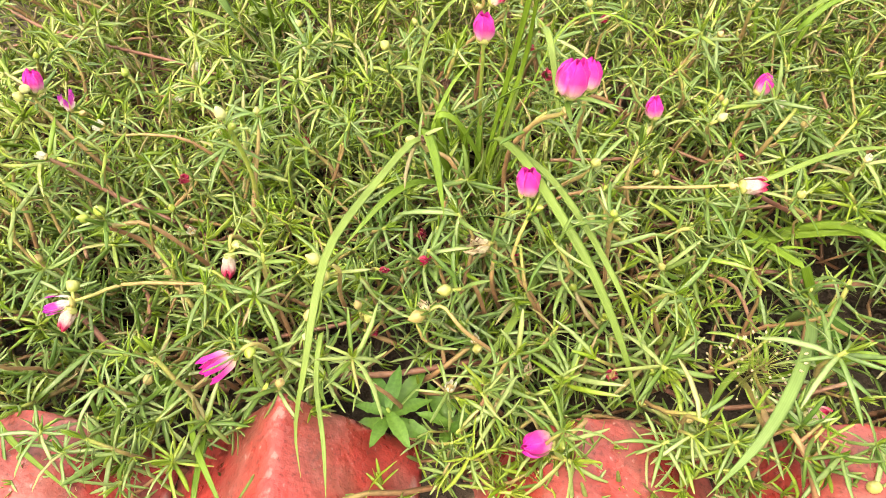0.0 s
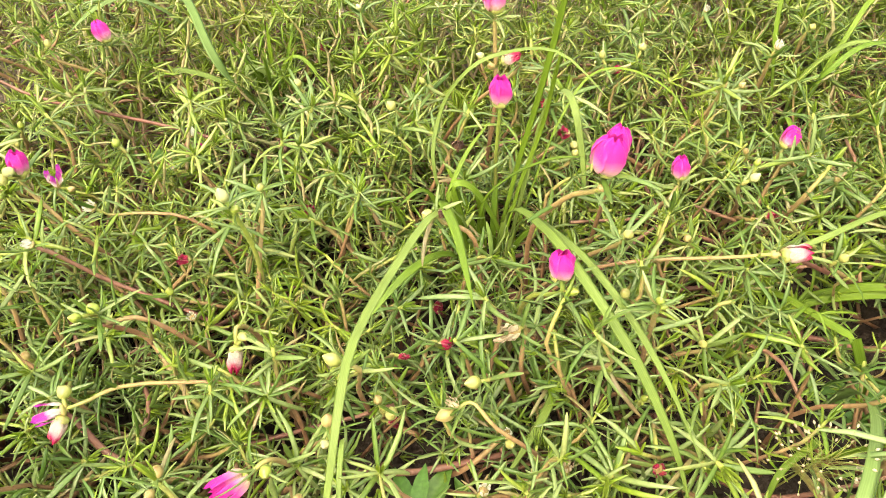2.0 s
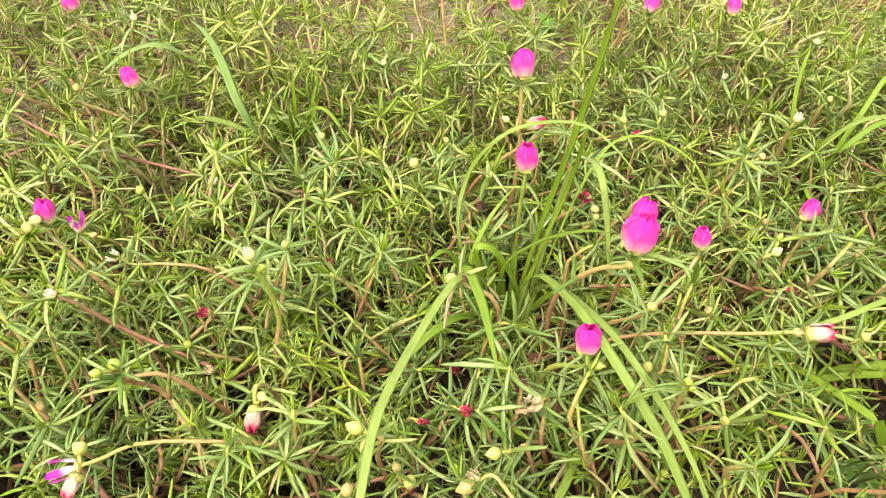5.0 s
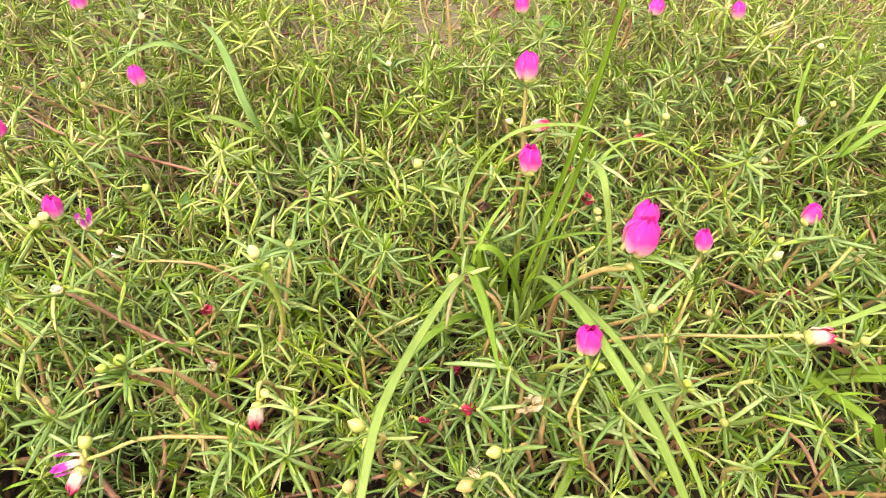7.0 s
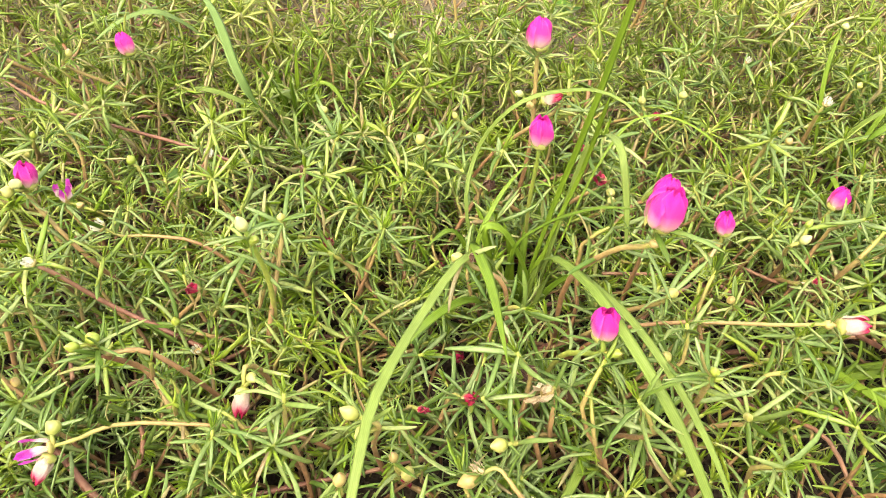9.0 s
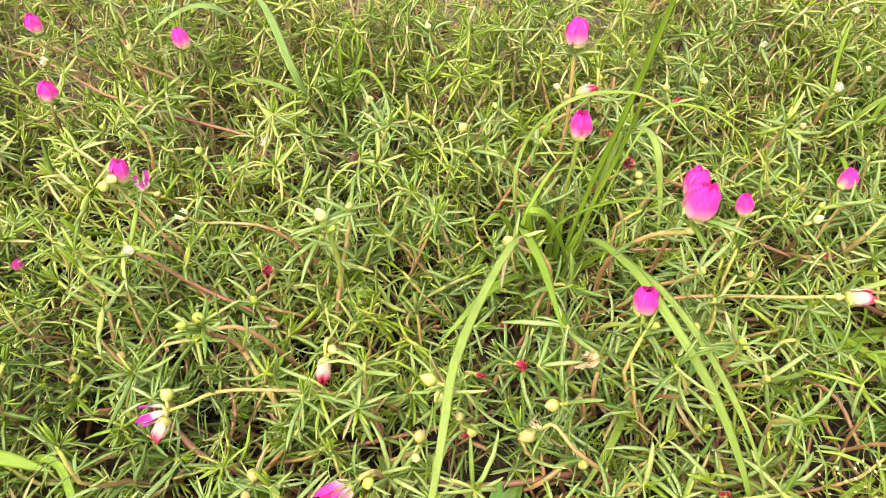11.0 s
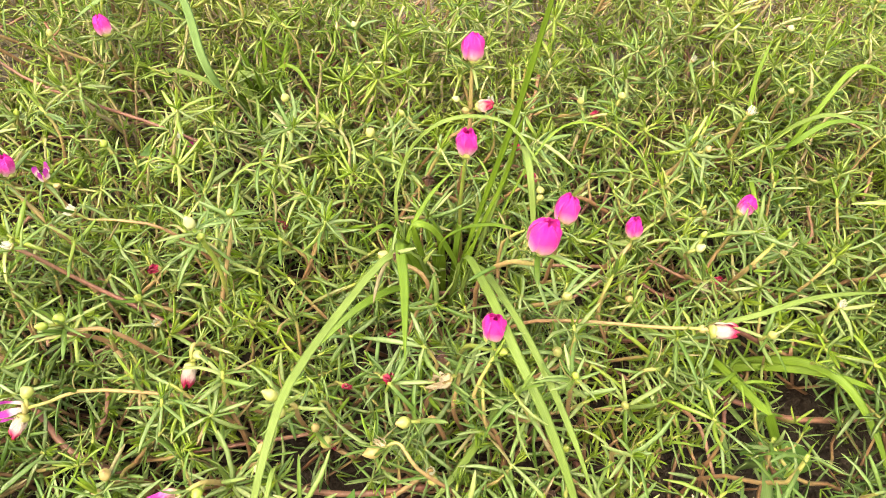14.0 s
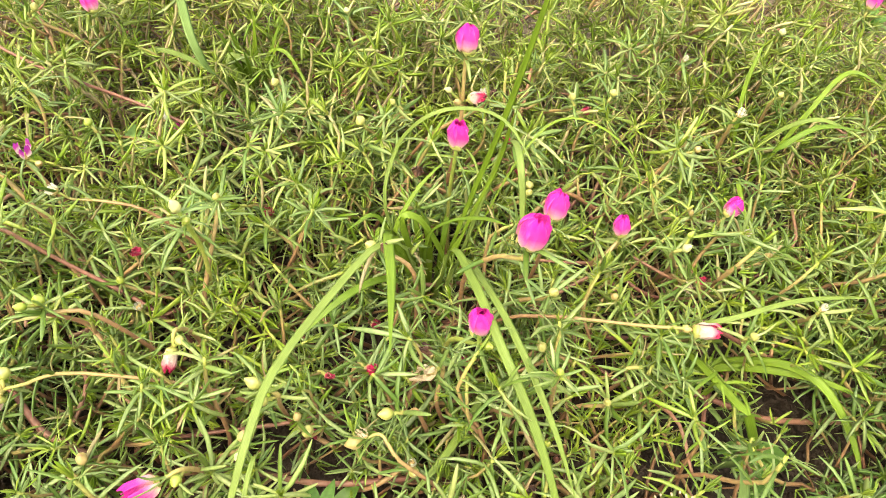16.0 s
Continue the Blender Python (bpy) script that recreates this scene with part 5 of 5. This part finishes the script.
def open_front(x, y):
    """Camera side of low heads, and round weeds: growth thinned to fit the view."""
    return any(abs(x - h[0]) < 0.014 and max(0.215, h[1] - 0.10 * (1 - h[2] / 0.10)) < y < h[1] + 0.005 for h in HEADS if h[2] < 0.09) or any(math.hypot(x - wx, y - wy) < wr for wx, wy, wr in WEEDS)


def bed_places():
    rng = random.Random(77)
    out = []
    step = 0.0141
    y = 0.176
    while y < 1.08:
        half = min(0.24 + 0.75 * (y - 0.15), 0.80) + 0.08
        gap = step if y < 0.55 else step * (1.04 + 0.5 * (y - 0.55))
        x = -half
        while x < half:
            px, py = x + rng.uniform(-0.5, 0.5) * gap, y + rng.uniform(-0.5, 0.5) * gap
            keep = 1.0
            g = open_soil(px, py)
            if g < 1:
                keep = 0.14 if py < 0.6 else 0.45
            elif g < 1.5:
                keep = 0.6
            clump = noise.noise((px * 14, py * 14, 7.7))
            thick = noise.noise((px * 9, py * 9, 2.2))
            if thick < -0.25 and py > 0.26:
                keep *= 0.6
            if py < 0.200 and min(abs(px + 0.083), abs(px - 0.085), abs(px + 0.225)) < 0.042:
                keep *= 0.12 if abs(px + 0.083) < 0.045 else 0.35
            if py > 0.68:
                keep *= 0.8
            if py < 0.31:
                keep *= 0.92
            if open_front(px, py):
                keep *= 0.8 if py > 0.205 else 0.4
            if rng.random() < keep:
                out.append((px, py, rng.uniform(0, 6.283), rng.uniform(0.72, 1.18) * (1.0 + 0.32 * thick) * (0.6 if g < 1 else 1.0), rng.choice(((0, 0, 0, 0, 3, 4) if clump > 0.12 else (1, 1, 2, 3, 3, 4) if clump < -0.12 else (0, 0, 1, 2, 3, 3, 4, 4)) if py < 0.60 else (0, 1, 2, 3, 4, 4, 4, 4)) + 5 * rng.randrange(4), rng.random()))
            x += gap
        y += gap
    for y in np.arange(0.186, 0.80, 0.031):
        inner = 0.24 + 0.75 * (y - 0.15) + 0.08
        for x in np.arange(inner + 0.012, 0.88, 0.031):
            for side in (-1, 1):
                out.append((side * x + rng.uniform(-0.012, 0.012), y + rng.uniform(-0.012, 0.012), rng.uniform(0, 6.283), rng.uniform(0.9, 1.35), rng.choice((0, 2, 3, 3, 4)) + 5 * rng.randrange(4), 1.0))
    for gx in (-0.30, -0.155, 0.024, 0.152, 0.30):
        for k in range(3 if gx > 0.1 else 4):
            out.append((gx + rng.uniform(-0.022, 0.022), rng.uniform(0.125, 0.185), rng.uniform(0, 6.28), rng.uniform(0.75, 1.05), rng.choice((0, 1, 3)) + 5 * rng.randrange(4), rng.random()))
    for x, y in ((-0.252, 0.176), (-0.205, 0.174), (-0.170, 0.168), (-0.140, 0.166), (0.050, 0.172), (0.088, 0.174), (0.112, 0.172), (0.150, 0.165), (0.235, 0.172), (0.262, 0.174)):
        out.append((x, y, rng.uniform(1.6, 4.7), rng.uniform(0.75, 0.95), rng.choice((3, 4, 4)) + 5 * rng.randrange(4), rng.random()))
    for k in range(64):
        out.append((rng.uniform(-0.31, -0.09), rng.uniform(0.205, 0.36), rng.uniform(0, 6.28), rng.uniform(0.75, 1.05), rng.choice((0, 0, 3, 3, 4)) + 5 * rng.randrange(4), rng.random()))
    for k in range(26):
        x = rng.uniform(-0.32, 0.32)
        if abs(x + 0.083) > 0.035 and abs(x + 0.025) > 0.034:
            out.append((x, rng.uniform(0.178, 0.205), rng.uniform(0, 6.28), rng.uniform(0.6, 0.95), rng.choice((0, 2, 3, 3)) + 5 * rng.randrange(4), rng.random()))
    return out


# Heads, plus points on blades and weeds kept in the camera's view.
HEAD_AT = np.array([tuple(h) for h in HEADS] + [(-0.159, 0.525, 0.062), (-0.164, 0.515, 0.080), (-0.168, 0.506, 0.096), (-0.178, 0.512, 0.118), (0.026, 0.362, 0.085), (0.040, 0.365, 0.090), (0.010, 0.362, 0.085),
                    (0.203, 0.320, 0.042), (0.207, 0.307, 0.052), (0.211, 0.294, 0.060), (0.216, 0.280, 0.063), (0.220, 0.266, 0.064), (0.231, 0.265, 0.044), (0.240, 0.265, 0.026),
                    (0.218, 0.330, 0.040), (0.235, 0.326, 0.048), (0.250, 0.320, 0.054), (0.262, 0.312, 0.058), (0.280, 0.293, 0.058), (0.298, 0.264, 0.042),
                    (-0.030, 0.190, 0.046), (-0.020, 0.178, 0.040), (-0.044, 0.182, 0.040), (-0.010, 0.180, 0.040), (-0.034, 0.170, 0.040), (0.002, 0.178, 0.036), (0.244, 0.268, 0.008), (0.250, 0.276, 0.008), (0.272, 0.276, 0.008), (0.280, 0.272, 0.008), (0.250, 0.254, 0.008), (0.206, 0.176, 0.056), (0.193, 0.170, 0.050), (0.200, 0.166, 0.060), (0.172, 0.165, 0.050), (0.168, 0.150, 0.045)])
# Towards the camera: leaves along this line are left out to fit its view.
CAMERA_WAY = np.array((0.0, -0.050, 0.066))


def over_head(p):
    """True where a leaf would hide a flower, bud or husk from the camera."""
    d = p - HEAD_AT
    s = np.clip(d @ CAMERA_WAY / (CAMERA_WAY @ CAMERA_WAY), 0, 1)
    return (np.square(d - s[:, None] * CAMERA_WAY).sum(axis=1) < 0.0085 ** 2).any()


def make_bed():
    masters, made = {}, 0
    near_leaf, far_leaf = ([(np.array(d[0]), np.array(d[1], dtype=np.int64), np.array(d[2])) for d in kinds] for kinds in (LEAVES_BED, LEAVES_FAR))
    V, F, U, S = [], [], [], []
    count = 0
    tube_parts = [tube_data(f[0][::2], 0.0015, 0.0010, 4) for f in FORMS]
    for px, py, yaw, size, form, pick in bed_places():
        z = ground_height(px, py) - 0.002
        if py < 0.205 and abs(px) < 0.6:
            yaw = -1.57 + (yaw - 3.14) * 0.4
        m = Matrix.Translation((px, py, z)) @ Matrix.Rotation(yaw, 4, "Z") @ Matrix.Rotation(0.25 * math.sin(yaw * 3), 4, "X") @ Matrix.Scale(size, 4)
        line, plan = FORMS[form]
        near = 0.20 < py < 0.50 and abs(px) < 0.29 and not (px > 0.17 and 0.21 < py < 0.30) and np.hypot(HEAD_AT[:, 0] - px, HEAD_AT[:, 1] - 0.02 - py).min() > 0.024
        if near and pick < 0.37 and made < 150:
            made += 1
            if form not in masters:
                root = thing("moss_rose_shoot", BED_LABELS[(0, 1, 3, 2, 2)[form % 5]], "plant", "moss rose shoots")
                part("stem", tube("stem", line, 0.0016, 0.0011, bed_stem_mat, 6, 0.1, form), root)
                for lm, k in plan:
                    part("leaf", LEAVES[k], root, lm)
                root.matrix_world = m
                masters[form] = root
            else:
                c = copy_thing(masters[form], Matrix.Identity(4))
                c.matrix_basis = m
            continue
        mm = np.array(m)
        fresh = noise.noise((px * 23, py * 23, 5.1)) > (0.22 if py > 0.45 else 0.28) or (form % 5 == 0 and pick > 0.82)
        for lm, k in plan:
            if (py > 0.72 and count % 4 == 0) or (py > 0.9 and count % 2 == 0):
                count += 1
                continue
            count += 1
            a = mm @ np.array(lm)
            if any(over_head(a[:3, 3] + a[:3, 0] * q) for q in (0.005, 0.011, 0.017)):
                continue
            kind = far_leaf[k] if py > 0.51 or abs(px) > 0.22 + 0.75 * (py - 0.15) else near_leaf[k]
            V.append(kind[0] @ a[:3, :3].T + a[:3, 3])
            F.append(kind[1])
            U.append(kind[2])
            # Share of paler leaves grows with distance and leftwards, putting brightness into colour.
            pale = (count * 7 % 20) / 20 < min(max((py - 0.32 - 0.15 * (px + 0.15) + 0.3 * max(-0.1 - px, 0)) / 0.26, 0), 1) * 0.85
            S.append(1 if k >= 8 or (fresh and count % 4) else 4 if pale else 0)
        tv, tf, tu = tube_parts[form]
        V.append(np.array([q[:] for q in tv]) @ mm[:3, :3].T + mm[:3, 3])
        F.append(np.array([f for f in tf if len(f) == 4], dtype=np.int64))
        U.append(np.array(tu))
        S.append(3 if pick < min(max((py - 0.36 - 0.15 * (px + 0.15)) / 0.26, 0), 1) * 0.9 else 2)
    sizes = np.cumsum([0] + [len(v) for v in V])
    faces = np.concatenate([f + o for f, o in zip(F, sizes)])
    slots = np.concatenate([np.full(len(f), s, dtype=np.int32) for f, s in zip(F, S)])
    me = bpy.data.meshes.new("moss_rose_foliage")
    verts = np.concatenate(V).astype(np.float32)
    me.vertices.add(len(verts))
    me.vertices.foreach_set("co", verts.ravel())
    me.loops.add(faces.size)
    me.loops.foreach_set("vertex_index", faces.ravel().astype(np.int32))
    me.polygons.add(len(faces))
    me.polygons.foreach_set("loop_start", np.arange(0, faces.size, 4, dtype=np.int32))
    me.polygons.foreach_set("material_index", slots)
    me.polygons.foreach_set("use_smooth", np.ones(len(faces), dtype=bool))
    uv = me.uv_layers.new(name="UVMap")
    uv.data.foreach_set("uv", np.concatenate(U).astype(np.float32)[faces.ravel()].ravel())
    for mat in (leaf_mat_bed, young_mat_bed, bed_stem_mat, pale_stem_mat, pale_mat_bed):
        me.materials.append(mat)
    me.update(calc_edges=True)
    tagged(new("moss_rose_foliage", me), "dense low carpet of moss rose leaves and stems", "plants", "", "stuff")


make_bed()


def make_runners():
    """Many brown runners close to the soil, below the leaves."""
    rng = random.Random(31)
    V, F, U = [], [], []
    off = 0
    for i in range(230):
        x, y = rng.uniform(-0.75, 0.75), rng.uniform(0.2, 1.1)
        a = rng.uniform(0, 6.28)
        pts = []
        for k in range(5):
            pts.append((x, y, 0.006 + 0.022 * rng.random() + 0.006 * k))
            a += rng.uniform(-0.6, 0.6)
            x, y = x + 0.035 * math.cos(a), max(0.195, y + 0.035 * math.sin(a))
        v, f, u = tube_data(smooth_line(pts, 14), rng.uniform(0.0014, 0.0022), 0.0012, 6, 0.08, i)
        V.extend(v)
        F.extend([tuple(q + off for q in g) for g in f])
        U.extend(u)
        off += len(v)
    tagged(new("moss_rose_runners", mesh("moss_rose_runners", V, F, old_stem_mat, U)), "tangle of reddish-brown runners under the leaves", "plant stems", "", "stuff")


make_runners()
